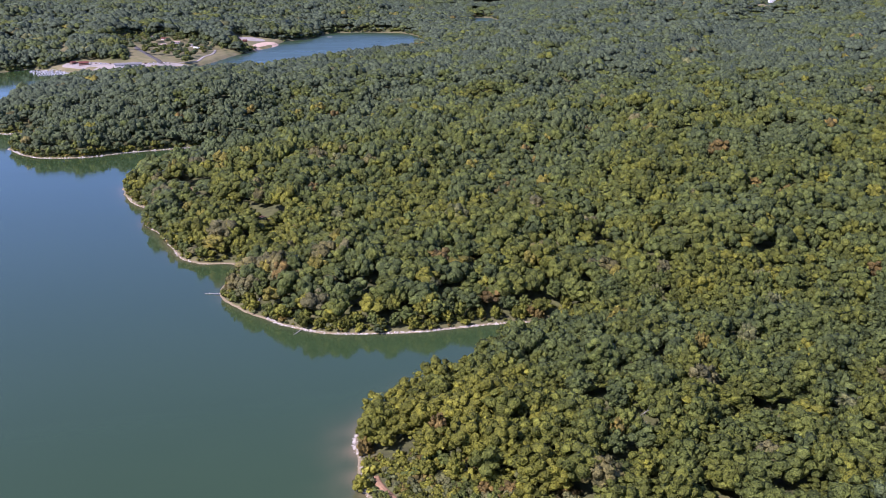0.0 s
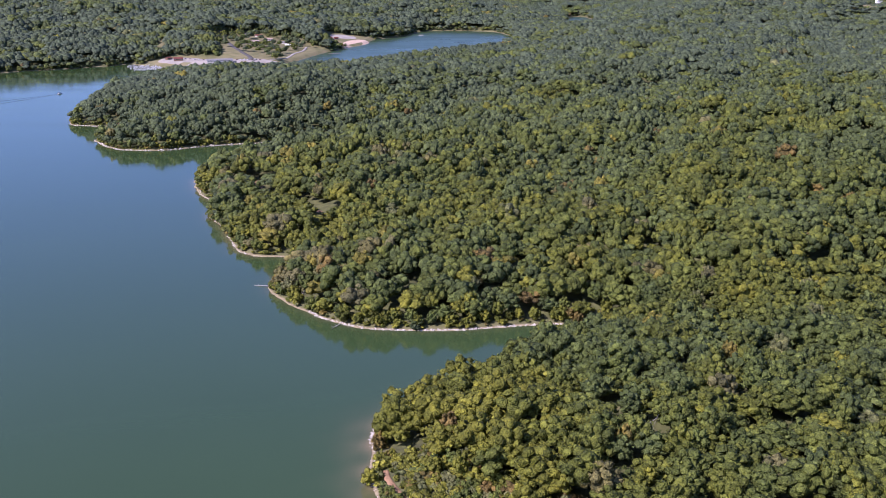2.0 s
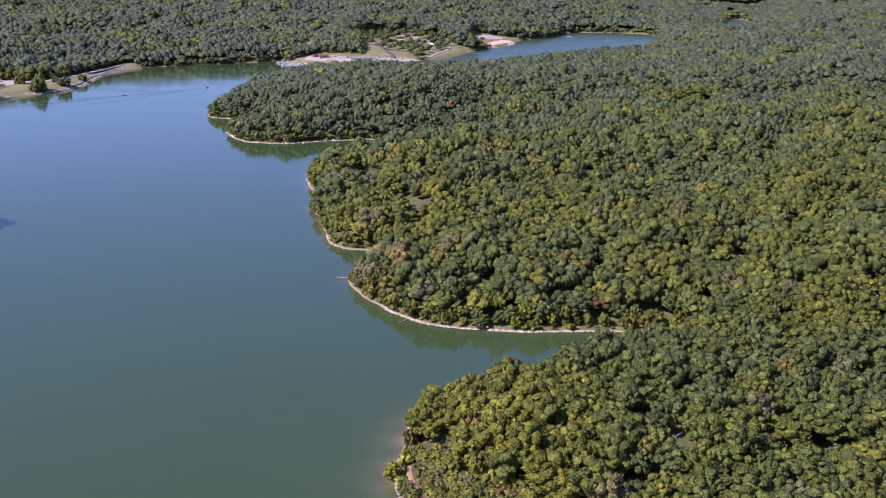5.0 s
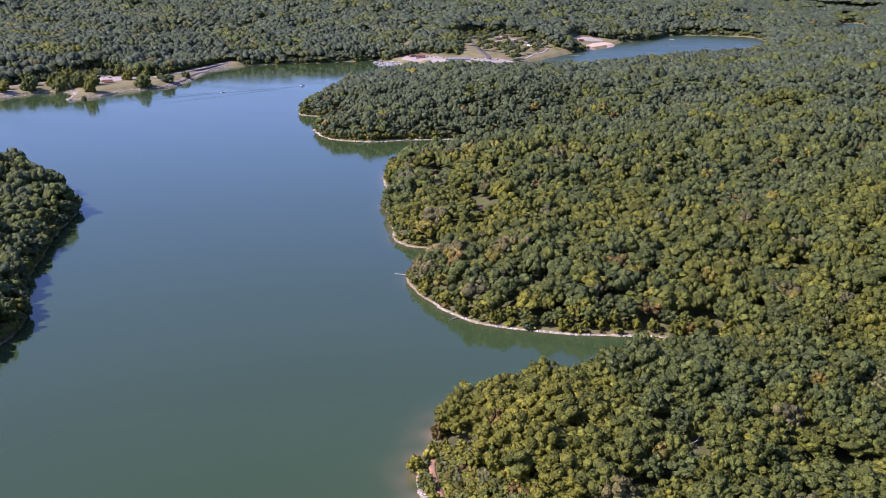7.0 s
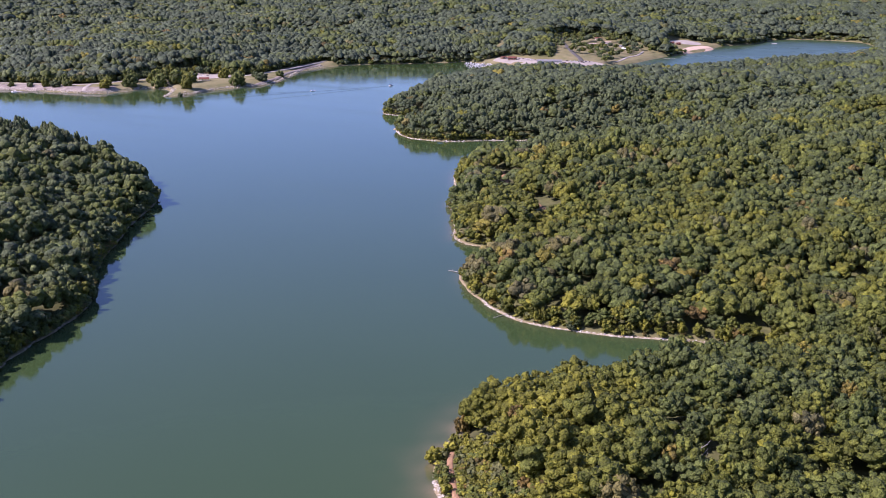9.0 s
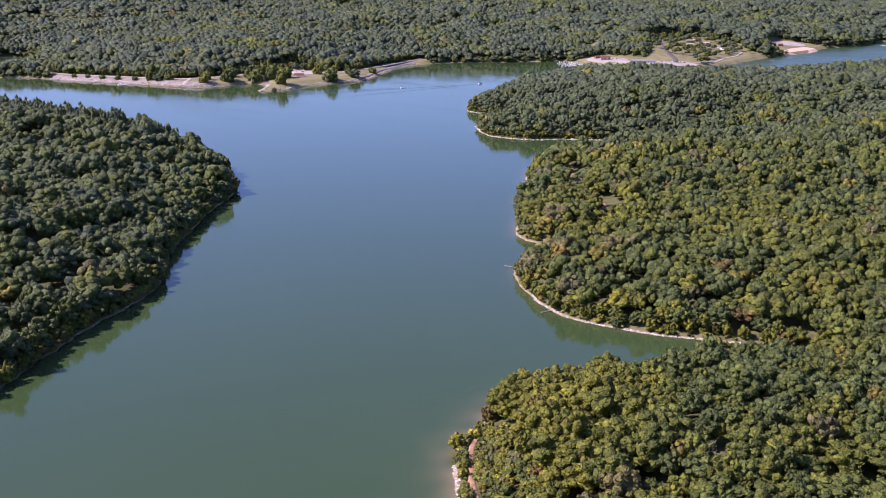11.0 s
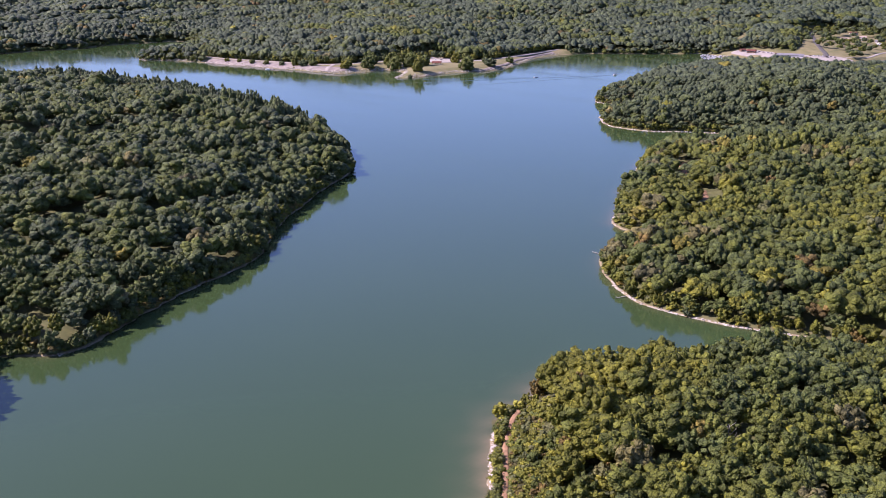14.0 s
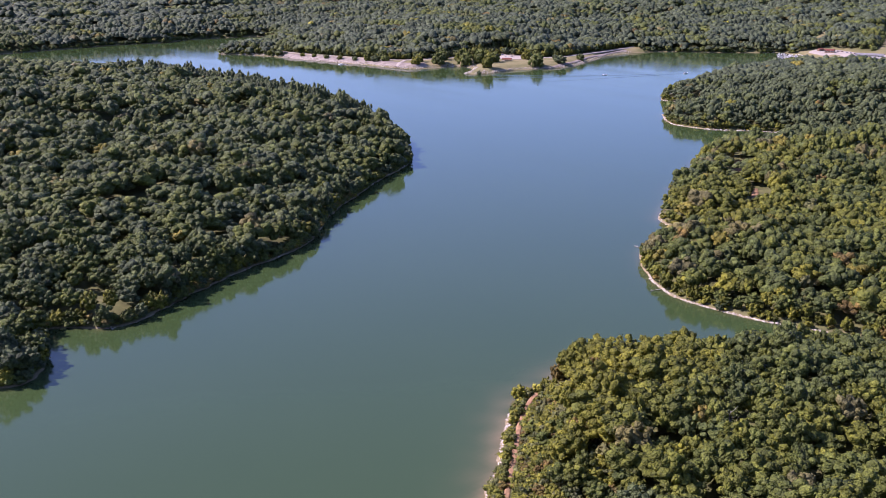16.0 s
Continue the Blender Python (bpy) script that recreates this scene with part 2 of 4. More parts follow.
wet = inside(SHORE, gx, gy) | inside(POOL, gx, gy)
raster = np.where(wet, -raster, raster)


def shore_distance(x, y):
    u, v = (np.asarray(x, float) - RX) / RS, (np.asarray(y, float) - RY) / RS
    out = (u < 0) | (v < 0) | (u > RN - 1.01) | (v > RM - 1.01)
    u, v = np.clip(u, 0, RN - 1.01), np.clip(v, 0, RM - 1.01)
    i, j = u.astype(int), v.astype(int)
    a, b = u - i, v - j
    d = raster[j, i] * (1 - a) * (1 - b) + raster[j, i + 1] * a * (1 - b) + raster[j + 1, i] * (1 - a) * b + raster[j + 1, i + 1] * a * b
    return np.where(out, 400.0, d)


def waves(x, y, size, seed):
    """Smooth random relief between about -1 and 1."""
    rng = np.random.default_rng(seed)
    z = 0
    for k in range(9):
        a, p, f = rng.uniform(0, 2 * np.pi), rng.uniform(0, 2 * np.pi), rng.uniform(0.6, 1.8) * 2 * np.pi / size
        z = z + np.sin(f * (x * np.cos(a) + y * np.sin(a)) + p)
    return z / 4.0


# Open ground: outline, height, how it is kept.
CLEARINGS = {
    "lakeside": ([(-1215, 1010), (-1180, 1020), (-1100, 1035), (-990, 1055), (-940, 1065), (-905, 1140), (-845, 1090), (-810, 1110), (-812, 1190), (-783, 1273), (-815, 1385), (-845, 1480), (-850, 1560),
                  (-888, 1570), (-880, 1480), (-872, 1390), (-872, 1330), (-905, 1308), (-955, 1290), (-990, 1205), (-1005, 1140), (-1035, 1108), (-1100, 1084), (-1160, 1064), (-1222, 1052), (-1275, 1052), (-1285, 1042), (-1240, 1028)], 6.0, 0.32),
    "marina": ([(-640, 1705), (-570, 1690), (-500, 1668), (-430, 1688), (-395, 1755), (-440, 1772), (-520, 1768), (-560, 1774), (-600, 1765)], 5.0, 0.12),
    "park": ([(-400, 1745), (-370, 1860), (-345, 1985), (-400, 2030), (-470, 2085), (-540, 2100), (-590, 2080), (-612, 2030), (-590, 1960), (-552, 1885), (-522, 1815), (-505, 1768), (-440, 1760)], 20.0, 0.12),
    "beach": ([(-350, 2060), (-300, 2165), (-300, 2240), (-285, 2285), (-330, 2290), (-412, 2272), (-412, 2180), (-380, 2090)], 9.0, 0.12),
    "field": ([(863, 2786), (904, 2811), (969, 2890), (1000, 2880), (960, 2756), (905, 2708), (883, 2739)], 46.0, 0.12),
    "hillside": ([(-634, 1800), (-622, 1803), (-655, 1905), (-668, 1902)], 30.0, 0.4),
    "hilltop": ([(-640, 2240), (-600, 2215), (-585, 2245), (-630, 2310), (-660, 2300)], 22.0, 0.12),
}
OPEN = {k: (rounded(p, 30.0), z, slope) for k, (p, z, slope) in CLEARINGS.items()}


def open_ground(x, y):
    """Which points lie on open ground."""
    hit = np.zeros(np.shape(x), bool)
    for p, z, slope in OPEN.values():
        box = (x > p[:, 0].min()) & (x < p[:, 0].max()) & (y > p[:, 1].min()) & (y < p[:, 1].max())
        if box.any():
            hit[box] |= inside(p, x[box], y[box])
    return hit


def height(x, y):
    x, y = np.asarray(x, float), np.asarray(y, float)
    d = shore_distance(x, y)
    up = np.maximum(d, 0)
    rise = 34 * (1 - np.exp(-up / 135)) * (1 + 0.28 * waves(x, y, 420, 5)) + 0.012 * up * (1 + waves(x, y, 90, 8))
    rise = rise + (3.6 * waves(x, y, 150, 17) + 4.5 * waves(x, y, 330, 19)) * np.clip((up - 12) / 70, 0, 1)
    shelf = np.clip((-780 - x) / 60, 0, 1) * np.clip((y - 940) / 60, 0, 1) * np.clip((1640 - y) / 80, 0, 1) * np.clip((x + 1420) / 60, 0, 1)
    rise = (1 - shelf) * rise + shelf * (6 * (1 - np.exp(-up / 9)) + 42 * (1 - np.exp(-np.maximum(up - 85, 0) / 130)))
    rise = rise * (1 - 0.55 * np.exp(-(((x - 830) / 260) ** 2) - ((y - 2470) / 230) ** 2))
    rise = rise * (1 - 0.72 * np.exp(-(((x + 190) / 380) ** 2) - ((y - 1660) / 330) ** 2)) * (1 - 0.88 * np.exp(-(((x - 160) / 230) ** 2) - ((y - 2700) / 380) ** 2)) 
    far = np.clip((y - 1500) / 1500, 0, 1)
    rise = rise + far * (1 - 0.9 * np.exp(-(((x - 160) / 230) ** 2) - ((y - 2700) / 380) ** 2)) * 10 * (1 + waves(x, y, 900, 11)) * np.clip(up / 300, 0, 1)
    flat = np.zeros(x.shape)
    level = np.zeros(x.shape)
    for p, z, slope in OPEN.values():
        box = (x > p[:, 0].min()) & (x < p[:, 0].max()) & (y > p[:, 1].min()) & (y < p[:, 1].max())
        if box.any():
            k = np.zeros(x.shape, bool)
            k[box] = inside(p, x[box], y[box])
            flat = np.where(k, 1.0, flat)
            level = np.where(k, np.minimum(z, 0.6 + slope * up) if z < 45 else 30 + 0.13 * (y - 2650), level)
    land = np.where(flat > 0, 0.85 * level + 0.15 * np.minimum(rise, level + 25), rise)
    steep = (x < -150) & (y < 640) & (x > -480)
    land = land + np.where(steep, np.minimum(0.7, 0.6 * up), np.where(y > 1700, np.minimum(3.0, up), np.minimum(0.5, 0.4 * up)))
    return np.where(d > 0, land, np.maximum(0.3 * d, -8.0))


def lines(*parts):
    return np.concatenate([np.arange(a, b, s) for a, b, s in parts])


def sheet(name, xs, ys, z, keep=None):
    """A grid of quads over the plan, as one mesh."""
    nx, ny = len(xs), len(ys)
    X, Y = np.meshgrid(xs, ys)
    v = np.stack([X.ravel(), Y.ravel(), z.ravel()], 1)
    i = (np.arange(ny - 1)[:, None] * nx + np.arange(nx - 1)).ravel()
    f = np.stack([i, i + 1, i + nx + 1, i + nx], 1)
    if keep is not None:
        f = f[keep.ravel()]
        used = np.unique(f)
        back = np.full(len(v), -1)
        back[used] = np.arange(len(used))
        v, f = v[used], back[f]
    return mesh_of(name, v, f), v


def mesh_of(name, v, f, smooth=True):
    me = bpy.data.meshes.new(name)
    n, k = f.shape
    me.vertices.add(len(v))
    me.vertices.foreach_set("co", np.ascontiguousarray(v, np.float32).ravel())
    me.loops.add(n * k)
    me.loops.foreach_set("vertex_index", np.ascontiguousarray(f, np.int32).ravel())
    me.polygons.add(n)
    me.polygons.foreach_set("loop_start", np.arange(0, n * k, k, dtype=np.int32))
    me.polygons.foreach_set("use_smooth", np.full(n, smooth))
    me.update(calc_edges=True)
    return me


def point_value(me, name, values):
    a = me.attributes.new(name, "FLOAT", "POINT")
    a.data.foreach_set("value", np.ascontiguousarray(values, np.float32))


XS = lines((-3600, -1700, 60), (-1700, -500, 15), (-500, 260, 6.5), (260, 1000, 28), (1000, 3001, 70))
YS = lines((-640, 110, 40), (110, 1100, 6.5), (1100, 2600, 16), (2600, 4921, 60))
GX, GY = np.meshgrid(XS, YS)
GZ = height(GX, GY)
GD = shore_distance(GX, GY)
me, v = sheet("ground", XS, YS, GZ)
point_value(me, "lawn", np.maximum(open_ground(GX.ravel(), GY.ravel()), 0.6 * np.clip(1 - (GD.ravel() - 2) / 3, 0, 1)))
me.materials.append(GROUND)
tagged(new("ground", me), "wooded hills with dry grass clearings and pale shore", "ground", kind="structure")

cell = lambda a: (a[:-1, :-1], a[1:, :-1], a[:-1, 1:], a[1:, 1:])  # noqa: E731
WX = lines((-3600, -1700, 60), (-1700, -500, 15), (-500, -256, 6.1), (-256, 140, 3), (140, 260, 10), (260, 3001, 60))
WY = lines((-640, 110, 40), (110, 170, 10), (170, 650, 3), (650, 1100, 6.5), (1100, 2600, 16), (2600, 4921, 60))
HX, HY = np.meshgrid(WX, WY)
me, v = sheet("water", WX, WY, np.zeros(HX.shape), np.minimum.reduce(cell(shore_distance(HX, HY))) < 9)
wd = shore_distance(v[:, 0], v[:, 1])
silt = 0.3 + 0.7 * ((v[:, 1] < 420) & (v[:, 0] > -40)) + 0.45 * ((v[:, 0] > -260) & (v[:, 0] < -80) & (v[:, 1] > 560) & (v[:, 1] < 870))
silt = silt * (0.8 + 0.35 * waves(v[:, 0], v[:, 1], 22, 6))
point_value(me, "shallow", np.clip(silt, 0, 1) * np.exp(np.minimum(wd, 0) / np.where((v[:, 1] < 420) & (v[:, 0] > -40), 5.5, 3.2)) * np.clip((1600 - v[:, 1]) / 300, 0, 1))
point_value(me, "breeze", np.clip((v[:, 1] - 1720) / 200, 0, 1))
me.materials.append(WATER)
tagged(new("water", me), "calm turbid green lake reflecting the blue sky", "water", kind="structure")

# ---- trees ----


def icosphere(level):
    bm = bmesh.new()
    bmesh.ops.create_icosphere(bm, subdivisions=level, radius=1.0)
    v = np.array([p.co[:] for p in bm.verts])
    f = np.array([[p.index for p in q.verts] for q in bm.faces])
    bm.free()
    return v, f


BALL = icosphere(1)


def bud(rings, sides, turn=0.5):
    """A rounded cap that opens downwards: rows of height and radius, closed by a tip."""
    v, f = [], []
    for k, (z, r) in enumerate(rings):
        a = 2 * np.pi * (np.arange(sides) + turn * k) / sides
        v.append(np.stack([r * np.cos(a), r * np.sin(a), np.full(sides, z)], 1))
    for k in range(len(rings) - 1):
        for i in range(sides):
            a, b, c, d = k * sides + i, k * sides + (i + 1) % sides, (k + 1) * sides + i, (k + 1) * sides + (i + 1) % sides
            f += [(a, b, c), (b, d, c)]
    tip = len(rings) * sides
    f += [((len(rings) - 1) * sides + i, (len(rings) - 1) * sides + (i + 1) % sides, tip) for i in range(sides)]
    return np.concatenate(v + [np.array([(0, 0, 1.0)])]), np.array(f)


FINE_BUD = bud([(-0.45, 0.98), (0.45, 0.92)], 4)
SMALL_BUD = bud([(-0.05, 1.0)], 5)
CORE_BUD = bud([(-0.75, 0.62), (0.15, 0.92)], 6)


def basis(n, rng):
    """Two directions square to n, turned at random."""
    u = np.cross(n, rng.normal(0, 1, 3))
    u /= np.linalg.norm(u) + 1e-9
    return u, np.cross(n, u)


def crown(rng, lobes, size, leaves, leaf, low=0.2, template=FINE_BUD, lowest=-0.4, core=0.74, inner=CORE_BUD):
    """A crown one metre in radius and one high, measured from the ground: rounded boughs set all over a core, with loose sprays of leaves on them."""
    lean = rng.normal(0, 0.05, 2)
    swell = rng.uniform(0.0, 0.16)
    phase = rng.uniform(0, 6.3, 2)
    vs, fs, count, spots = [], [], 0, []

    def add(v, f):
        nonlocal count
        vs.append(v)
        fs.append(f + count)
        count += len(v)

    add(inner[0] * core, inner[1])
    for k in range(lobes):
        e = 0.99 - (0.99 - lowest) * (k + rng.uniform(0.15, 0.85)) / lobes
        a = 2.39996 * k + rng.uniform(-0.35, 0.35)
        side = math.sqrt(max(0.0, 1 - e * e))
        n = np.array([side * np.cos(a), side * np.sin(a), e])
        out = rng.uniform(0.66, 0.86) * (1 + swell * np.sin(2 * a + phase[0]))
        q = size * rng.uniform(0.75, 1.3)
        up = n + (0, 0, 0.35)
        up /= np.linalg.norm(up)
        u, w = basis(up, rng)
        v = template[0] * (q * rng.uniform(0.9, 1.25), q * rng.uniform(0.8, 1.1), q * rng.uniform(0.75, 1.05)) * (1 + rng.uniform(-0.22, 0.22, (len(template[0]), 1)))
        add(v[:, :1] * u + v[:, 1:2] * w + v[:, 2:] * up + n * out, template[1])
        spots.append((n * out, q, up))
    for k in rng.integers(0, len(spots), leaves):
        c, q, up = spots[k]
        n = rng.normal(0, 0.6, 3) + up
        n /= np.linalg.norm(n)
        face = n + rng.normal(0, 0.55, 3)
        face /= np.linalg.norm(face)
        u, w = basis(face, rng)
        g = leaf * rng.uniform(0.6, 1.35)
        at = c + n * q * rng.uniform(0.85, 1.2)
        add(np.array([at + g * u, at - 0.5 * g * u + 0.8 * g * w * rng.uniform(0.7, 1.2), at - 0.5 * g * u - 0.8 * g * w * rng.uniform(0.7, 1.2)]), np.array([[0, 1, 2]]))
    v, f = np.concatenate(vs), np.concatenate(fs)
    v[:, :2] += lean * v[:, 2:]
    v[:, 2] = (1 + low) / 2 + 0.5 * (1 - low) * v[:, 2]
    return v, f


def conifer(rng, lobes, leaves):
    """A tall pine with a ragged tapering crown, one metre in radius and one high."""
    v, f = crown(rng, lobes, 0.27, leaves, 0.12, 0.08, FINE_BUD, -0.8)
    up = np.clip(v[:, 2:], 0, 1)
    out = np.hypot(v[:, 0], v[:, 1])
    v[:, 2] += 0.07 * np.clip(1 - out / 0.7, 0, 1) * up[:, 0]
    v[:, :2] *= 1.15 - 0.58 * up
    return v, f


def copse(rng, crowns, template, wide=1.0, tall=0.24):
    """A few small rounded crowns side by side, one metre in radius and about one high."""
    vs, fs, turn = [], [], rng.uniform(0, 6.3)
    for k in range(crowns):
        a, out = turn + 2 * math.pi * (k + rng.uniform(-0.3, 0.3)) / crowns, rng.uniform(0.36, 0.60)
        q, top = wide * rng.uniform(0.44, 0.66), rng.uniform(0.84, 1.08)
        v = template[0] * (1 + rng.uniform(-0.18, 0.18, (len(template[0]), 1))) * (q, q, tall) + (out * np.cos(a), out * np.sin(a), top - tall)
        vs.append(v)
        fs.append(template[1] + k * len(v))
    return np.concatenate(vs), np.concatenate(fs)


rng = np.random.default_rng(20)
FULL = [crown(rng, int(rng.integers(15, 21)), 0.25, 116, 0.08, 0.2) for _ in range(14)]
EDGE = [crown(rng, 18, 0.28, 130, 0.10, 0.0, FINE_BUD, -0.85) for _ in range(6)]
PART = [crown(rng, int(rng.integers(7, 10)), 0.36, 26, 0.10, 0.2) for _ in range(12)]
MIDDLE = [crown(rng, int(rng.integers(5, 8)), 0.40, 4, 0.12, 0.15, FINE_BUD, 0.1, 0.7, SMALL_BUD) for _ in range(12)]
FAR = [copse(rng, 3, bud([(-0.5, 1.1), (0.5, 0.85)], 3), 1.22, 0.27) for _ in range(14)]
FARTHEST = [copse(rng, 3, SMALL_BUD, 1.35, 0.45) for _ in range(14)]
PINE = [conifer(rng, 13, 36) for _ in range(6)]
SCRUB = [crown(rng, 9, 0.36, 34, 0.13, 0.0, FINE_BUD, -0.5) for _ in range(6)]
BUSH = [crown(rng, 5, 0.48, 10, 0.16, 0.0, SMALL_BUD, -0.3) for _ in range(5)]


def grown(name, plants, kinds, label):
    """All plants of a stretch as one mesh. Rows of plants: x, y, z, radius, height, turn, tint."""
    rng = np.random.default_rng(len(plants))
    which = rng.integers(0, len(kinds), len(plants))
    vs, fs, ts, count = [], [], [], 0
    for k, (v, f) in enumerate(kinds):
        p = plants[which == k]
        if not len(p):
            continue
        c, s = np.cos(p[:, 5])[:, None], np.sin(p[:, 5])[:, None]
        x = (v[:, 0] * c - v[:, 1] * s) * p[:, 3:4] + p[:, 0:1]
        y = (v[:, 0] * s + v[:, 1] * c) * p[:, 3:4] + p[:, 1:2]
        z = v[:, 2] * p[:, 4:5] + p[:, 2:3]
        vs.append(np.stack([x, y, z], -1).reshape(-1, 3))
        fs.append((f[None] + (count + np.arange(len(p)) * len(v))[:, None, None]).reshape(-1, 3))
        ts.append(np.repeat(p[:, 6], len(v)))
        count += len(p) * len(v)
    me = mesh_of(name, np.concatenate(vs), np.concatenate(fs))
    point_value(me, "tint", np.concatenate(ts))
    me.materials.append(LEAF)
    return tagged(new(name, me), label, "forest", kind="stuff")


# The path along the near shore.
PATH_LINE = rounded([(110, 180), (80, 215), (62, 236), (49, 252), (36, 269), (28, 279), (23, 285), (15, 297), (8, 309), (5, 318)], 2.0, closed=False)

# Where the woods change: centre, reach, shift towards yellow, share of grey and brown.
PATCHES = [(-80, 530, 36, 0.10, 0.50), (-110, 640, 50, 0.12, 0.10), (-62, 772, 22, 0.05, 0.35), (45, 275, 45, 0.22, 0.05), (-175, 770, 60, 0.16, 0.10), (120, 480, 90, 0.02, 0.03),
           (-500, 430, 330, 0.0, 0.004), (-380, 1100, 260, -0.14, 0.005), (25, 340, 42, 0.38, 0.0), (150, 300, 120, -0.04, 0.01), (20, 520, 50, 0.0, 0.06), (-560, 1870, 48, 0.36, 0.0), (-480, 1640, 60, 0.1, 0.0), (-303, 426, 11, 0.0, 0.5)]
# Small bare gaps among the trees of the middle point, and the low growth that runs down from them.
GAPS = [rounded([(-178, 780), (-168, 763), (-158, 744)], 3.0, closed=False), rounded([(-121, 709), (-108, 688), (-93, 664)], 3.0, closed=False)]


def scatter(x0, x1, y0, y1, gap, seed):
    """Plants in rough rows: places, sizes and tints, without those in water or on open ground."""
    rng = np.random.default_rng(seed)
    X, Y = np.meshgrid(np.arange(x0, x1, gap), np.arange(y0, y1, gap * 0.87))
    X[1::2] += gap / 2
    loose = 0.45 if gap < 12 else 0.6
    x = (X + rng.uniform(-loose, loose, X.shape) * gap).ravel()
    y = (Y + rng.uniform(-loose, loose, X.shape) * gap).ravel()
    d = shore_distance(x, y)
    ok = (d > (3.0 if y0 < 1000 else 1.2)) & ~open_ground(x, y)
    off = np.min(np.hypot(x[:, None] - PATH_LINE[::3, 0], y[:, None] - PATH_LINE[::3, 1]), 1) if x1 > 0 and y0 < 400 else np.full(x.shape, 99.0)
    ok &= off > 4.2
    for gap_line in GAPS if x0 < -100 < x1 and y0 < 700 < y1 else ():
        ok &= np.min(np.hypot(x[:, None] - gap_line[:, 0], y[:, None] - gap_line[:, 1]), 1) > 7.0
    x, y, d, off = x[ok], y[ok], d[ok], off[ok]
    n = len(x)
    firm = np.where((x < -150) & (y < 760), 7.0, np.where((x < 120) & (y < 400), 8.0, 14.0))
    size = np.clip(rng.lognormal(-0.02, 0.24, n), 0.55, 1.45) * (0.62 + 0.38 * np.clip(d / firm, 0, 1)) * np.clip(off / 22, 0.42, 1)
    r = gap * (0.68 if gap < 12 else 0.76) * size
    h = ((9.5 + 6.5 * rng.random(n)) if gap < 11 else (11.0 + 3.5 * rng.random(n))) * np.clip(off / 20, 0.45, 1) * (0.55 + 0.45 * np.clip(d / firm, 0, 1)) * (0.72 + 0.28 * size) * min(1.35, max(1.1, gap / 10)) + (2.6 * waves(x, y, 60, 3) + rng.uniform(-2.4, 2.6, n) * (1.0 if gap < 11 else 0.6)) * np.clip(d / 20, 0, 1)
    t = 0.32 + 0.12 * waves(x, y, 260, 21) + 0.08 * waves(x, y, 70, 22) + rng.normal(0, 0.10, n)
    h = h * (1 - 0.65 * np.exp(-(((x - 890) / 80) ** 2) - ((y - 2650) / 80) ** 2) - 0.75 * np.exp(-(((x - 182) / 90) ** 2) - ((y - 2700) / 170) ** 2))
    for gx0, gy0 in ((-158, 744), (-93, 664)):
        for step in (8, 18, 28, 38, 48):
            h = h * (1 - 0.6 * np.exp(-(((x - gx0 - 0.42 * step) ** 2 + (y - gy0 + 0.9 * step) ** 2) / 81)) * (0.5 if step > 28 else 1.0))
    odd, grey = rng.random(n), np.full(n, 0.008)
    for cx, cy, reach_of, shift, share in PATCHES:
        w = np.exp(-((x - cx) ** 2 + (y - cy) ** 2) / reach_of**2)
        t, grey = t + shift * w, grey + share * w
    # Haze put into the leaf colour: farther trees take bluer, greyer tints.
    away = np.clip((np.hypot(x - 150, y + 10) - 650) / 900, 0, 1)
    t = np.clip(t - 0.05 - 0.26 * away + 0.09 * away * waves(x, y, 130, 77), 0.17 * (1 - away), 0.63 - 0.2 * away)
    t = np.clip(t + 0.4 * np.exp(-(((x - 660) / 190) ** 2) - ((y - 2380) / 70) ** 2), 0, 0.74)
    t = np.where(odd < (0.0006 if y0 > 1000 else 0.009), rng.uniform(0.6, 0.72, n), t)
    t = np.where((odd > 0.02) & (odd < (0.0215 if y0 > 1000 else 0.028)), rng.uniform(0.82, 0.87, n), t)
    t = np.where((d < 16) & (odd > 0.6) & (x > -250) & (y < 900), rng.uniform(0.45, 0.68, n), t)
    t = np.where((x < -150) & (y < 760), np.clip(0.155 + 0.04 * waves(x, y, 80, 4) + rng.normal(0, 0.06, n), 0.06, 0.42), t)
    t = np.where(rng.random(n) < grey, rng.choice([0.80, 0.9, 0.94, 0.98], n), t)
    z = height(x, y) - 0.3
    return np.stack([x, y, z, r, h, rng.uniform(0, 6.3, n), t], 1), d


def reach(p):
    return np.hypot(p[:, 0] - 150, p[:, 1] + 10)


def bearing(p):
    """Degrees to the left of +y from the middle of the flight."""
    return np.degrees(np.arctan2(-(p[:, 0] - 150), p[:, 1] + 10))


near_wood, near_d = scatter(-720, 420, 110, 1130, 9.3, 31)
# Older, broader trees on the cape.
near_path = np.min(np.hypot(near_wood[:, None, 0] - PATH_LINE[::3, 0], near_wood[:, None, 1] - PATH_LINE[::3, 1]), 1)
chance = np.random.default_rng(6).random(len(near_wood))
scrubby = (near_wood[:, 1] < 318) & (((near_path < 13)) | ((near_path < 34) & (chance < 0.55)))
cape = (near_wood[:, 0] < -150) & (near_wood[:, 1] < 760)
kept = ~scrubby & (~cape | (near_d < 12) | (np.random.default_rng(5).random(len(near_wood)) < 0.64))
near_wood[cape & (near_d >= 12), 3:5] *= (1.26, 1.06)
near_wood, near_d = near_wood[kept], near_d[kept]
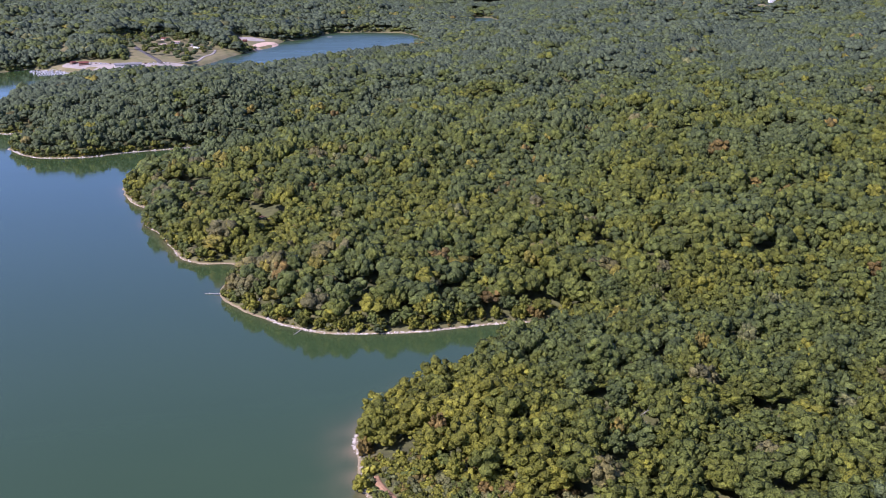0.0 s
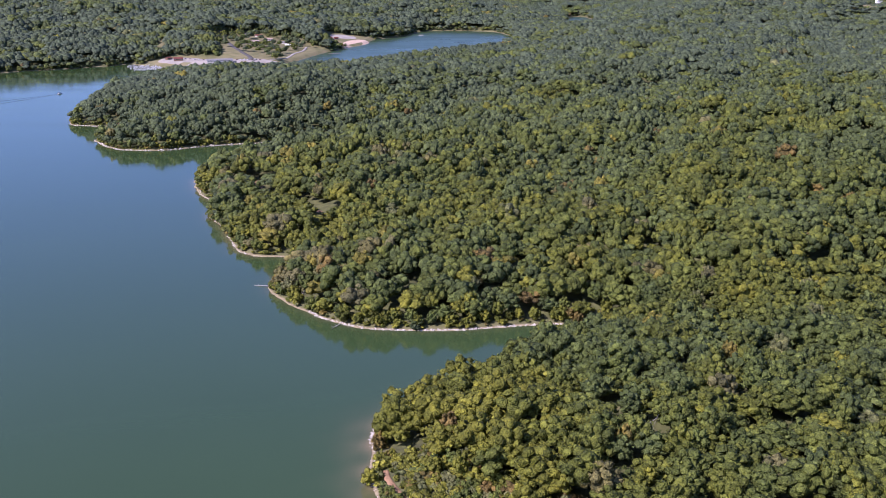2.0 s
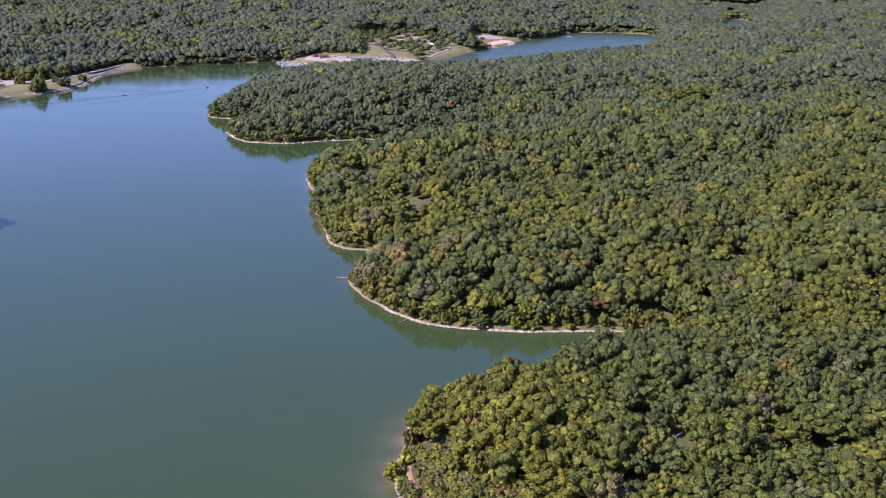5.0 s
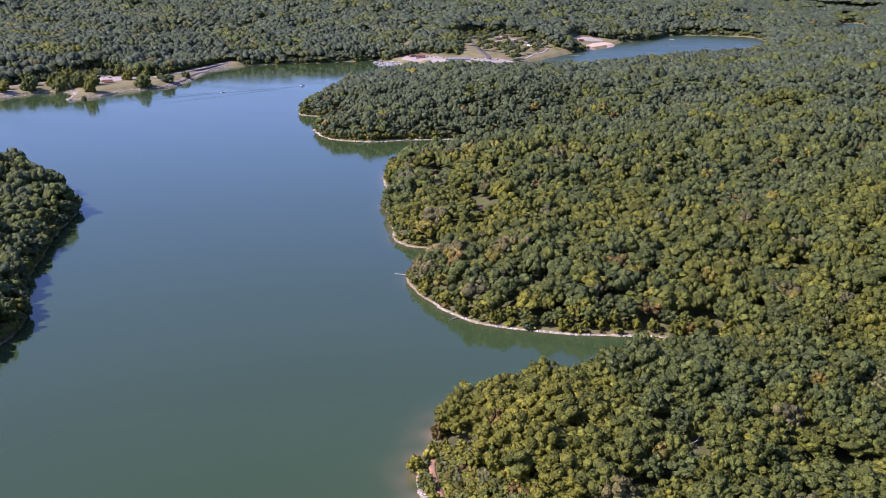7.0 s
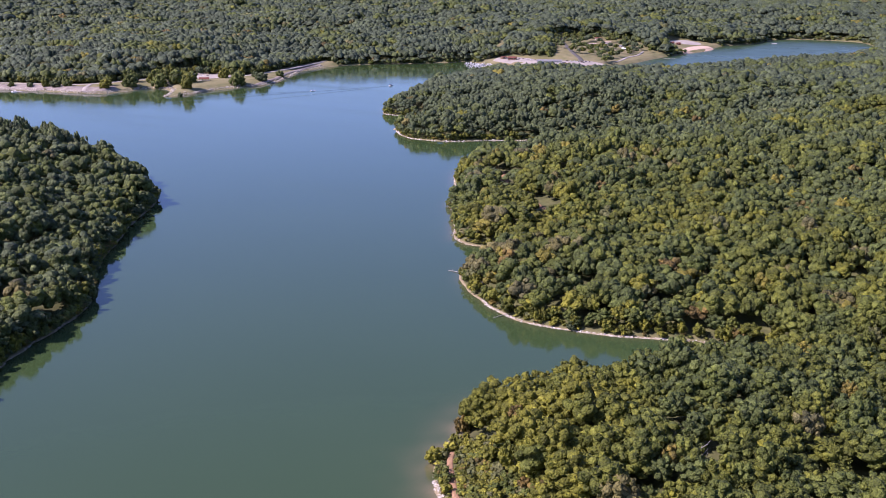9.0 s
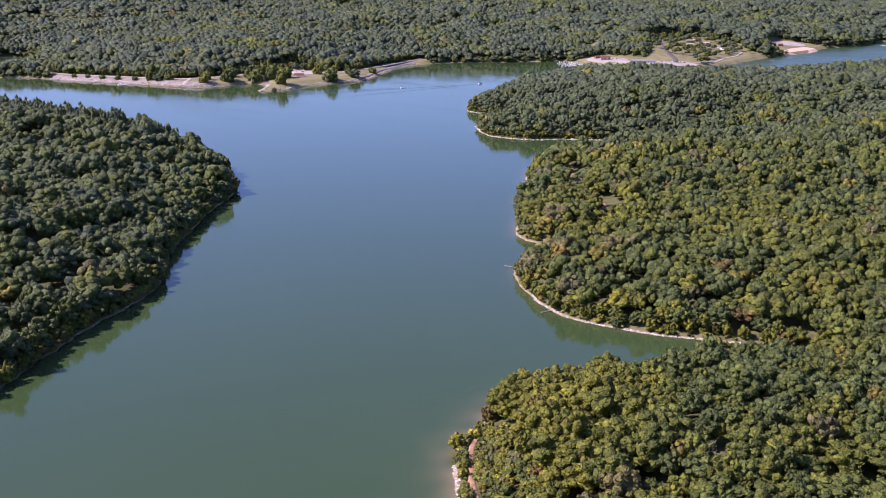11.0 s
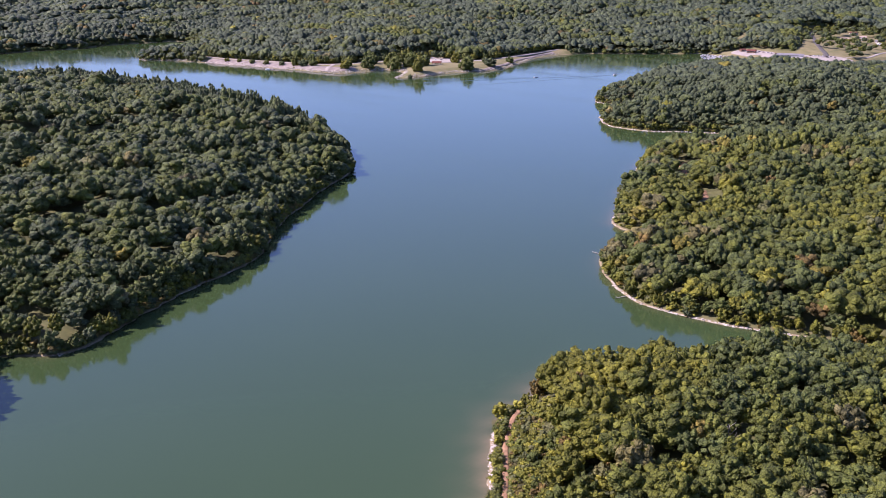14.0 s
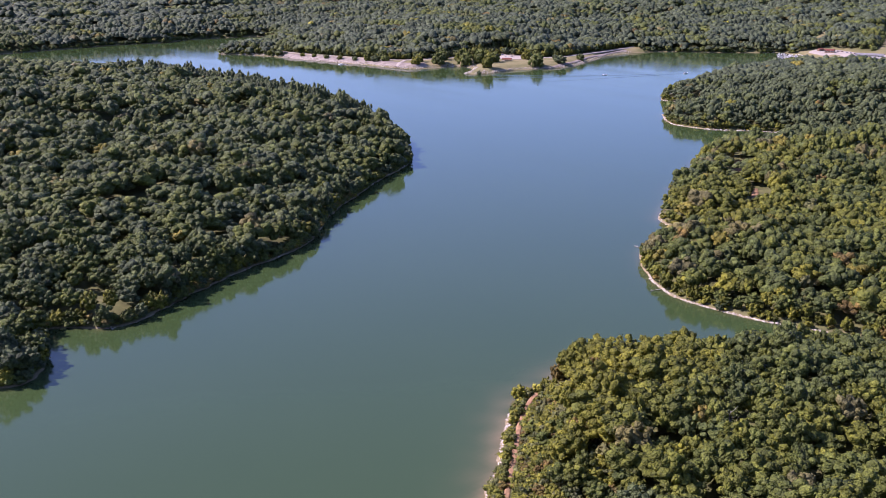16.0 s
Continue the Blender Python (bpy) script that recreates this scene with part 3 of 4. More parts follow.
# Trees that stand out by their colour.
for sx, sy, tint in ((232, 584, 0.79), (226, 560, 0.78), (148, 441, 0.76), (-137, 655, 0.78), (192, 372, 0.64), (215, 873, 0.98), (60, 500, 0.86), (-183, 905, 0.77), (-222, 846, 0.78), (-214, 856, 0.72), (-214, 226, 0.5), (-208, 236, 0.55), (-221, 217, 0.45), (-262, 392, 0.6)):
    near_wood[np.argmin(np.hypot(near_wood[:, 0] - sx, near_wood[:, 1] - sy)), 6] = tint
far_of, side = reach(near_wood), bearing(near_wood)
view = (side > -34) & (side < 84)
cape = (near_wood[:, 0] < -150) & (near_wood[:, 1] < 760)
pines = cape & (near_wood[:, 1] > 600) & (np.random.default_rng(8).random(len(near_wood)) < 0.7) & (near_d < 70) & (near_wood[:, 0] < -540)
near_wood[pines, 3:5] *= (1.0, 1.45)
near_wood[pines, 6] = 0.05 + 0.1 * np.random.default_rng(9).random(pines.sum())
full = view & (far_of < 515) & ~pines
part = view & (far_of >= 515) & (far_of < 800) & ~pines
hazy = view & (far_of >= 800) & ~pines
order = np.argsort(far_of + 1000 * ~(full & ~cape & (side > -22)))
singles = np.zeros(len(near_wood), bool)
singles[order[:265]] = True

# ---- the nearest trees, one by one ----


def thing(name, at, label, category, group=""):
    """An Empty at the foot of a thing."""
    e = new(name)
    e.matrix_world = at
    e.empty_display_size = 0.5
    return tagged(e, label, category, group)


def part_of(name, me, parent, mat=None, label="", at=None):
    if mat and not me.materials:
        me.materials.append(mat)
    o = new(name, me)
    o.parent = parent
    if at is not None:
        o.matrix_local = at
    if label:
        o["label"] = label
    return o


def tube(v, f, a, b, ra, rb, sides=6):
    """Adds a tapered limb from a to b."""
    a, b = np.array(a, float), np.array(b, float)
    w = (b - a) / np.linalg.norm(b - a)
    u = np.cross(w, (0.3, 1, 0.2))
    u /= np.linalg.norm(u)
    q = np.cross(w, u)
    base = len(v)
    for c, r in ((a, ra), (b, rb)):
        for k in range(sides):
            t = 2 * np.pi * k / sides
            v.append(c + r * (np.cos(t) * u + np.sin(t) * q))
    for k in range(sides):
        m = (k + 1) % sides
        f += [[base + k, base + m, base + sides + m], [base + k, base + sides + m, base + sides + k]]


def trunk_mesh(rng, r, h, limbs=5, name="trunk", thick=0.022, spread=0.55):
    v, f = [], []
    lean = rng.normal(0, 0.25, 2)
    mid = (lean[0] * 0.5, lean[1] * 0.5, h * 0.45)
    tube(v, f, (0, 0, -0.4), mid, thick * h, thick * h * 0.7, 7)
    tube(v, f, mid, (lean[0], lean[1], h * 0.85), thick * h * 0.7, thick * h * 0.25, 6)
    for k in range(limbs):
        a, e = 2.4 * k + rng.uniform(-0.3, 0.3), rng.uniform(0.32, 0.6)
        start = np.array([lean[0] * e, lean[1] * e, h * e])
        tube(v, f, start, start + (r * spread * np.cos(a), r * spread * np.sin(a), h * rng.uniform(0.12, 0.25)), thick * h * 0.4, thick * h * 0.12, 5)
    return mesh_of(name, np.array(v), np.array(f))


def tree(name, rng, kind, r, h, tint, at, label, group=""):
    e = thing(name, at, label, "tree", group)
    part_of("trunk", trunk_mesh(rng, r, h), e, BARK)
    v, f = kind
    me = mesh_of("crown", v * (r, r, h), f)
    point_value(me, "tint", np.full(len(v), tint))
    part_of("crown", me, e, LEAF)
    return e


COLOURS = [(0.10, "deep green"), (0.25, "dark green"), (0.38, "mid-green"), (0.50, "olive green"), (0.60, "light olive"), (0.70, "yellow-green"), (0.84, "rusty brown"), (0.95, "grey-green")]
rng = np.random.default_rng(77)
stock = {}
for x, y, z, r, h, turn, tint in near_wood[singles]:
    c = int(np.argmin([abs(t - tint) for t, _ in COLOURS]))
    shape = int(rng.integers(0, 4))
    at = pose(x, y, z, rng.uniform(-3, 3), rng.uniform(-3, 3), math.degrees(turn))
    if (c, shape) not in stock:
        stock[c, shape] = (tree("tree", rng, FULL[(c + 3 * shape) % 10], r, h, COLOURS[c][0], at, f"broadleaf tree with a full {COLOURS[c][1]} crown in the hillside woods", "trees of the near woods"), r)
    else:
        proto, pr = stock[c, shape]
        copy_thing(proto, at @ Matrix.Scale(min(1.35, max(0.72, r / pr)), 4))

# ---- the rest of the woods ----
grown("forest", near_wood[full & cape], FULL, "dense dark green broadleaf forest on a wooded cape")
grown("forest", near_wood[full & ~cape & ~singles], FULL, "dense olive and green broadleaf forest on the hillside")
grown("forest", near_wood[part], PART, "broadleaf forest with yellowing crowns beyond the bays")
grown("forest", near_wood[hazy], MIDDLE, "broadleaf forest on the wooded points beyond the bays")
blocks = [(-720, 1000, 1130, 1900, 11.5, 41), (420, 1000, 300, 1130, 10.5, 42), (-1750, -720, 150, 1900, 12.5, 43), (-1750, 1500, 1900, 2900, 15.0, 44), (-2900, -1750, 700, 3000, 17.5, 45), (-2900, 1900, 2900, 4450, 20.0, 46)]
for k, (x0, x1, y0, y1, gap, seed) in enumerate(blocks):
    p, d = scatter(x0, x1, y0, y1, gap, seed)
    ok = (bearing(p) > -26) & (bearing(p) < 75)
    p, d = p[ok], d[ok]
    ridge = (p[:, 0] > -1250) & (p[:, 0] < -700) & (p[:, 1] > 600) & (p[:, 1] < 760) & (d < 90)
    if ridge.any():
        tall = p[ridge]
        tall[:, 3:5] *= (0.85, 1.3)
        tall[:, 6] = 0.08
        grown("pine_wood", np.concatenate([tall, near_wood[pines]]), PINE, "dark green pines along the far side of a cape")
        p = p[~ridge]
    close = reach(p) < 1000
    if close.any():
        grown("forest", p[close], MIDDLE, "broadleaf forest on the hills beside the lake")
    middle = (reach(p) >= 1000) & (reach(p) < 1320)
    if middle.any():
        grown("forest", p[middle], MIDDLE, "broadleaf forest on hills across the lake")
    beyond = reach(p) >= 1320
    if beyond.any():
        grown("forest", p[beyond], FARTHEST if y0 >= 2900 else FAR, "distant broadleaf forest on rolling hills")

# The woods under the flight.
p, d = scatter(75, 560, -260, 112, 9.6, 47)
grown("forest", p, MIDDLE, "broadleaf forest on the slope above the near shore")

# Low-branched trees along the edge of the woods.
rng = np.random.default_rng(63)
rim = SHORE[(SHORE[:, 0] > -560) & (SHORE[:, 1] > 120) & (SHORE[:, 1] < 1110)]
rim = np.repeat(rim, 3, 0) + rng.uniform(-7, 7, (len(rim) * 3, 2))
rd = shore_distance(rim[:, 0], rim[:, 1])
lo = np.where((rim[:, 0] < -150) & (rim[:, 1] < 720), -0.2, np.where((rim[:, 0] > -70) & (rim[:, 1] > 440) & (rim[:, 1] < 500), 1.9, 1.5))
away = np.min(np.hypot(rim[:, None, 0] - PATH_LINE[::3, 0], rim[:, None, 1] - PATH_LINE[::3, 1]), 1) > 3.6
rim = rim[(rd > lo) & (rd < lo + 5.0) & away]
gone = np.zeros(len(rim), bool)
for k in range(1, len(rim)):
    gap_to = np.hypot(rim[:k, 0] - rim[k, 0], rim[:k, 1] - rim[k, 1])
    gone[k] = ((gap_to < 3.6) & ~gone[:k]).any()
rim = rim[~gone]
k = len(rim)
dark = (rim[:, 0] < -150) & (rim[:, 1] < 720)
rr = rng.uniform(2.2, 4.0, k) * np.where(dark, rng.uniform(1.0, 1.5, k), 1.0)
rt = np.where(dark, rng.choice([0.05, 0.15, 0.25, 0.4, 0.55], k), np.where(rim[:, 1] > 880, rng.choice([0.15, 0.25, 0.35, 0.45, 0.55], k), rng.choice([0.2, 0.35, 0.45, 0.52, 0.6, 0.68, 0.85], k)))
edge_trees = np.stack([rim[:, 0], rim[:, 1], np.maximum(height(rim[:, 0], rim[:, 1]), 0.1) - 0.2, rr, rr * np.where((rim[:, 1] < 318) & (rim[:, 0] > 0), rng.uniform(0.6, 1.0, k), rng.uniform(1.6, 2.7, k)), rng.uniform(0, 6.3, k), rt], 1)
close = reach(edge_trees) < 640
tagged(grown("shore_trees", edge_trees[close], EDGE, "low-branched yellow-green trees along the lake shore"), category="trees")
tagged(grown("shore_trees", edge_trees[~close], PART, "low trees fringing the wooded points"), category="trees")

# The fringe of the far shores.
rng = np.random.default_rng(64)
rim = np.concatenate([SHORE[((SHORE[:, 1] > 1500) | ((SHORE[:, 0] < -1240) & (SHORE[:, 1] > 700))) & (SHORE[:, 1] < 3200)], POOL])
rim = np.repeat(rim, 2, 0) + rng.uniform(-9, 9, (len(rim) * 2, 2))
rd = shore_distance(rim[:, 0], rim[:, 1])
rim = rim[(rd > -1.0) & (rd < 12.0) & ~open_ground(rim[:, 0], rim[:, 1])]
rim = rim[rng.random(len(rim)) < min(1.0, 4400 / len(rim))]
k = len(rim)
rr = rng.uniform(2.5, 5.5, k)
tagged(grown("shore_trees", np.stack([rim[:, 0], rim[:, 1], height(rim[:, 0], rim[:, 1]) - 0.3, rr, rr * rng.uniform(1.3, 2.2, k), rng.uniform(0, 6.3, k), rng.uniform(0.05, 0.4, k)], 1), BUSH, "low green trees along the far shores"), category="trees")

# Low-branched trees round the clearings.
rng = np.random.default_rng(68)
ring = np.concatenate([rounded(p, 6.5) for k, (p, z, slope) in CLEARINGS.items() if k != "hillside"])
ring = np.concatenate([ring + rng.normal(0, 1.5, ring.shape), ring + rng.normal(0, 4.5, ring.shape)])
rd = shore_distance(ring[:, 0], ring[:, 1])
ring = ring[(rd > 14) & ~open_ground(ring[:, 0], ring[:, 1])]
k = len(ring)
rr = rng.uniform(3.6, 6.8, k)
tagged(grown("edge_trees", np.stack([ring[:, 0], ring[:, 1], height(ring[:, 0], ring[:, 1]) - 3.0, rr, 3.0 + rr * rng.uniform(1.5, 2.2, k), rng.uniform(0, 6.3, k), rng.choice([0.05, 0.1, 0.12, 0.15, 0.2, 0.25, 0.35], k)], 1), BUSH, "green trees at the edge of the clearings"), category="trees")

# Low mixed scrub inland of the footpath.
rng = np.random.default_rng(66)
sx, sy = rng.uniform(0, 150, 5200), rng.uniform(205, 325, 5200)
off = np.min(np.hypot(sx[:, None] - PATH_LINE[:, 0], sy[:, None] - PATH_LINE[:, 1]), 1)
ok = (off > 2.0) & (off < 38) & (shore_distance(sx, sy) > 2.5)
sx, sy, off = sx[ok], sy[ok], off[ok]
free = np.ones(len(sx), bool)
for k in range(1, len(sx)):
    free[k] = not ((np.hypot(sx[:k] - sx[k], sy[:k] - sy[k]) < 1.5 + 0.035 * off[k]) & free[:k]).any()
sx, sy, off = sx[free], sy[free], off[free]
k = len(sx)
sr = rng.uniform(1.2, 2.4, k) * np.clip(0.6 + off / 25, 0.7, 1.6)
sh = np.minimum(sr * rng.uniform(1.2, 2.0, k), 0.6 + 0.45 * off)
tagged(grown("scrub", np.stack([sx, sy, height(sx, sy) - 0.2, sr, sh, rng.uniform(0, 6.3, k), rng.choice([0.2, 0.3, 0.4, 0.5, 0.58, 0.66, 0.72, 0.90, 0.93, 0.95, 0.86], k)], 1), SCRUB, "mixed olive, yellow and grey-green scrub beside a footpath"), category="bushes")

# Brush at the water's edge.
rng = np.random.default_rng(61)
edge = SHORE[(SHORE[:, 0] > -560) & (SHORE[:, 1] > 120) & (SHORE[:, 1] < 1110)]
edge = np.repeat(edge, 5, 0) + rng.uniform(-6.5, 6.5, (len(edge) * 5, 2))
ed = shore_distance(edge[:, 0], edge[:, 1])
inland = PATH_LINE[:, None] + rng.uniform(-1, 1, (len(PATH_LINE), 16, 2)) * (17, 17)
inland = inland.reshape(-1, 2)
edge, ed = np.concatenate([edge, inland]), np.concatenate([ed, np.where(shore_distance(inland[:, 0], inland[:, 1]) > 2, 3.0, -1)])
clear = np.min(np.hypot(edge[:, None, 0] - PATH_LINE[:, 0], edge[:, None, 1] - PATH_LINE[:, 1]), 1) > 1.9
low = np.where((edge[:, 0] < -150) & (edge[:, 1] < 720), 0.5, 1.0)
edge = edge[(ed > low) & (ed < 9.0) & clear]
foot = SHORE[(SHORE[:, 0] < -150) & (SHORE[:, 0] > -560) & (SHORE[:, 1] > 120) & (SHORE[:, 1] < 720)]
foot = np.repeat(foot, 5, 0) + rng.uniform(-2.4, 2.4, (5 * len(foot), 2))
fd = shore_distance(foot[:, 0], foot[:, 1])
edge = np.concatenate([edge, foot[(fd > 0.1) & (fd < 1.8) & (rng.random(len(foot)) < 0.8)]])
n_edge = len(edge)
br = rng.uniform(0.9, 2.6, n_edge)
br = np.where((edge[:, 0] < -150) & (edge[:, 1] < 720), br * 1.5, br)
brush = np.stack([edge[:, 0], edge[:, 1], height(edge[:, 0], edge[:, 1]) - 0.2, br, br * rng.uniform(1.0, 1.9, n_edge), rng.uniform(0, 6.3, n_edge), np.where((edge[:, 0] < -150) & (edge[:, 1] < 720), rng.choice([0.1, 0.2, 0.25, 0.3, 0.5, 0.84], n_edge), rng.choice([0.3, 0.42, 0.5, 0.56, 0.62, 0.66, 0.7, 0.74, 0.84, 0.93], n_edge))], 1)
tagged(grown("shore_brush", brush, BUSH, "low yellow-green brush along the lake shore"), category="bushes")

# ---- rocks and banks ----


def boulders(name, line, per_metre, inward, size, label, seed, deep=0.0):
    """Loose limestone along a stretch of shore."""
    rng = np.random.default_rng(seed)
    seg = np.linalg.norm(np.diff(line, axis=0), axis=1)
    n = int(seg.sum() * per_metre)
    at = np.sort(rng.uniform(0, seg.sum(), n))
    s = np.r_[0, np.cumsum(seg)]
    x, y = np.interp(at, s, line[:, 0]), np.interp(at, s, line[:, 1])
    x, y = x + rng.normal(0, inward, n), y + rng.normal(0, inward, n)
    d = shore_distance(x, y)
    ok = (d > -1.3) & (d < 2.6 * inward + 0.6 + deep)
    x, y, n = x[ok], y[ok], ok.sum()
    z = np.maximum(height(x, y), -0.35)
    r = size * rng.lognormal(0, 0.45, n).clip(0.4, 2.6)
    v, f = BALL
    w = v[None] * (1 + rng.uniform(-0.3, 0.3, (n, 12, 1))) * r[:, None, None] * np.stack([rng.uniform(0.8, 1.4, n), rng.uniform(0.7, 1.2, n), rng.uniform(0.45, 0.8, n)], 1)[:, None]
    t = rng.uniform(0, 6.3, n)[:, None]
    w = np.stack([w[..., 0] * np.cos(t) - w[..., 1] * np.sin(t) + x[:, None], w[..., 0] * np.sin(t) + w[..., 1] * np.cos(t) + y[:, None], w[..., 2] + z[:, None] + 0.1 * r[:, None]], -1)
    me = mesh_of(name, w.reshape(-1, 3), (f[None] + 12 * np.arange(n)[:, None, None]).reshape(-1, 3), smooth=False)
    me.materials.append(ROCK)
    return tagged(new(name, me), label, "rocks", kind="stuff")


def stretch(a, b):
    """The shore from the point nearest a to the point nearest b."""
    i, j = (int(np.argmin(np.hypot(SHORE[:, 0] - p[0], SHORE[:, 1] - p[1]))) for p in (a, b))
    return SHORE[i : j + 1]


boulders("shore_rocks", stretch((72, 180), (-3, 362)), 8.0, 0.8, 0.25, "pale limestone blocks scattered along the water's edge", 1)
boulders("shore_rocks", stretch((85, 487), (-66, 497)), 6.0, 0.35, 0.30, "narrow line of white limestone rip-rap along the bay", 2)
boulders("shore_rocks", stretch((-103, 595), (-230, 798)), 1.6, 0.4, 0.30, "thin pale rocky edge below the woods", 3)
boulders("shore_rocks", stretch((-136, 1039), (-475, 1090)), 1.8, 0.5, 0.5, "pale line of rocks round a wooded point", 4)
boulders("shore_rocks", stretch((-788, 1273), (-1341, 968)), 6.0, 3.5, 0.48, "broad grey limestone rip-rap below the lakeside road", 5)
boulders("shore_rocks", stretch((-850, 1532), (-788, 1273)), 3.0, 2.2, 0.48, "grey limestone rip-rap beside the lakeside road", 6)
boulders("shore_rocks", stretch((-412, 606), (-226, 286)), 1.4, 0.4, 0.28, "broken line of grey stones under overhanging trees", 8)
boulders("shore_rocks", stretch((-211, 252), (-224, 192)), 2.0, 0.5, 0.30, "thin pale stones at the foot of a wooded cape", 7)

# ---- roads, paths and open places ----
LAKE_ROAD = rounded([(-1345, 1090), (-1330, 1066), (-1278, 1042), (-1215, 1044), (-1096, 1072), (-1025, 1092), (-992, 1128), (-972, 1196), (-937, 1262), (-892, 1288), (-858, 1318), (-858, 1387), (-866, 1480), (-878, 1566), (-900, 1620)], 8.0, closed=False)
rng = np.random.default_rng(67)
along = np.gradient(LAKE_ROAD, axis=0)
along /= np.linalg.norm(along, axis=1, keepdims=True)
inland = np.stack([-along[:, 1], along[:, 0]], 1)
rows = np.concatenate([LAKE_ROAD + inland * a + rng.normal(0, 2.0, LAKE_ROAD.shape) for a in (11.0, 17.0, 24.0)])
rows = rows[(rows[:, 1] < 1290) | (rng.random(len(rows)) < 0.5)]
k = len(rows)
rr = rng.uniform(4.0, 6.6, k)
tagged(grown("roadside_trees", np.stack([rows[:, 0], rows[:, 1], height(rows[:, 0], rows[:, 1]) - 0.4, rr, rr * rng.uniform(1.7, 2.4, k), rng.uniform(0, 6.3, k), rng.choice([0.05, 0.1, 0.15, 0.2, 0.3, 0.5, 0.62], k)], 1), SCRUB, "green trees at the forest edge along the lakeside road"), category="trees")


def ribbon(name, line, wide, mat, label, category, lift=0.25, level=True):
    """A road or path laid along a line over the ground."""
    line = np.asarray(line, float)
    t = np.gradient(line, axis=0)
    t /= np.linalg.norm(t, axis=1, keepdims=True)
    nrm = np.stack([-t[:, 1], t[:, 0]], 1)
    rows = [line + nrm * wide * k for k in (-0.5, -0.17, 0.17, 0.5)]
    z = [height(p[:, 0], p[:, 1]) for p in rows]
    top = np.maximum.reduce(z) + lift
    tops = [top] * 4 if level else [q + lift for q in z]
    rows = [rows[0] - nrm * 0.6] + rows + [rows[-1] + nrm * 0.6]
    zs = [tops[0] - lift - 0.8] + tops + [tops[-1] - lift - 0.8]
    v = np.concatenate([np.c_[p, q] for p, q in zip(rows, zs)])
    n = len(line)
    f = np.concatenate([np.stack([k * n + np.arange(n - 1), k * n + np.arange(1, n), (k + 1) * n + np.arange(1, n), (k + 1) * n + np.arange(n - 1)], 1) for k in range(5)])
    me = mesh_of(name, v, f[:, ::-1])
    me.materials.append(mat)
    return tagged(new(name, me), label, category, kind="structure")


def pad(name, outline, mat, label, category, lift=0.35, step=6.0):
    """A paved or sandy place laid over the ground."""
    p = rounded(outline, 5.0)
    bm = bmesh.new()
    ring = [bm.verts.new((x, y, 0)) for x, y in p]
    bm.faces.new(ring)
    bmesh.ops.triangulate(bm, faces=bm.faces[:])
    bmesh.ops.subdivide_edges(bm, edges=[e for e in bm.edges if e.calc_length() > 2 * step], cuts=2, use_grid_fill=True)
    z = height([v.co.x for v in bm.verts], [v.co.y for v in bm.verts])
    for v, h in zip(bm.verts, z):
        v.co.z = h + lift
    bmesh.ops.recalc_face_normals(bm, faces=bm.faces[:])
    if sum(f.normal.z for f in bm.faces) < 0:
        bmesh.ops.reverse_faces(bm, faces=bm.faces[:])
    skirt = bmesh.ops.extrude_edge_only(bm, edges=[e for e in bm.edges if e.is_boundary])
    for v in skirt["geom"]:
        if isinstance(v, bmesh.types.BMVert):
            v.co.z -= 1.5
    me = bpy.data.meshes.new(name)
    bm.to_mesh(me)
    bm.free()
    me.materials.append(mat)
    return tagged(new(name, me), label, category, kind="structure")


ribbon("path", PATH_LINE, 1.9, DIRT, "reddish dirt footpath along the rocky shore", "path", 0.2)
for line in GAPS:
    ribbon("bare_ground", line, 6.5, DIRT, "bare brown earth in a small gap among trees", "ground", 0.25, level=False)
ribbon("road", LAKE_ROAD, 8.0, CONCRETE, "pale gravel road along the far shore", "road")
ribbon("gravel_bank", rounded([(-1225, 1025), (-1177, 1033), (-1101, 1051), (-1043, 1065), (-994, 1073), (-955, 1082), (-938, 1110)], 8.0, closed=False), 18.0, GRAVEL, "grey-pink gravel slope between road and rip-rap", "bank", 0.45, level=False)
ribbon("gravel_bank", rounded([(-805, 1195), (-795, 1240), (-800, 1290), (-815, 1335), (-838, 1395), (-858, 1470), (-860, 1530)], 8.0, closed=False), 5.0, GRAVEL, "grey-pink gravel slope beside the lakeside road", "bank", 0.45, level=False)
ribbon("boat_ramp", rounded([(-1000, 1112), (-985, 1092), (-972, 1072), (-966, 1064)], 4.0, closed=False), 6.0, CONCRETE, "pale concrete ramp down to the water", "ramp", 0.4)
pad("car_park", [(-955, 1262), (-900, 1240), (-862, 1280), (-866, 1312), (-900, 1300), (-945, 1285)], CONCRETE, "pale gravel car park beside the lake", "car park")
pad("marina_yard", [(-608, 1722), (-575, 1704), (-520, 1690), (-450, 1706), (-412, 1722), (-400, 1756), (-430, 1766), (-470, 1752), (-520, 1742), (-560, 1762), (-600, 1758)], CONCRETE, "pale gravel yard beside the marina", "car park")
ribbon("road", rounded([(-440, 1740), (-455, 1772), (-478, 1808), (-520, 1880), (-560, 1960), (-585, 2010), (-600, 2070), (-612, 2140), (-625, 2220), (-640, 2290)], 9.0, closed=False), 8.0, ASPHALT, "dark asphalt road curving up through grass", "road")
ribbon("path", rounded([(-420, 1770), (-398, 1812), (-399, 1880), (-394, 1930), (-400, 1990)], 5.0, closed=False), 4.5, CONCRETE, "pale concrete trail across the dry grass", "path")
pad("beach", [(-338, 2066), (-322, 2120), (-307, 2168), (-306, 2205), (-330, 2210), (-346, 2150), (-350, 2085)], SAND, "pinkish sand swimming beach", "beach", 0.4)
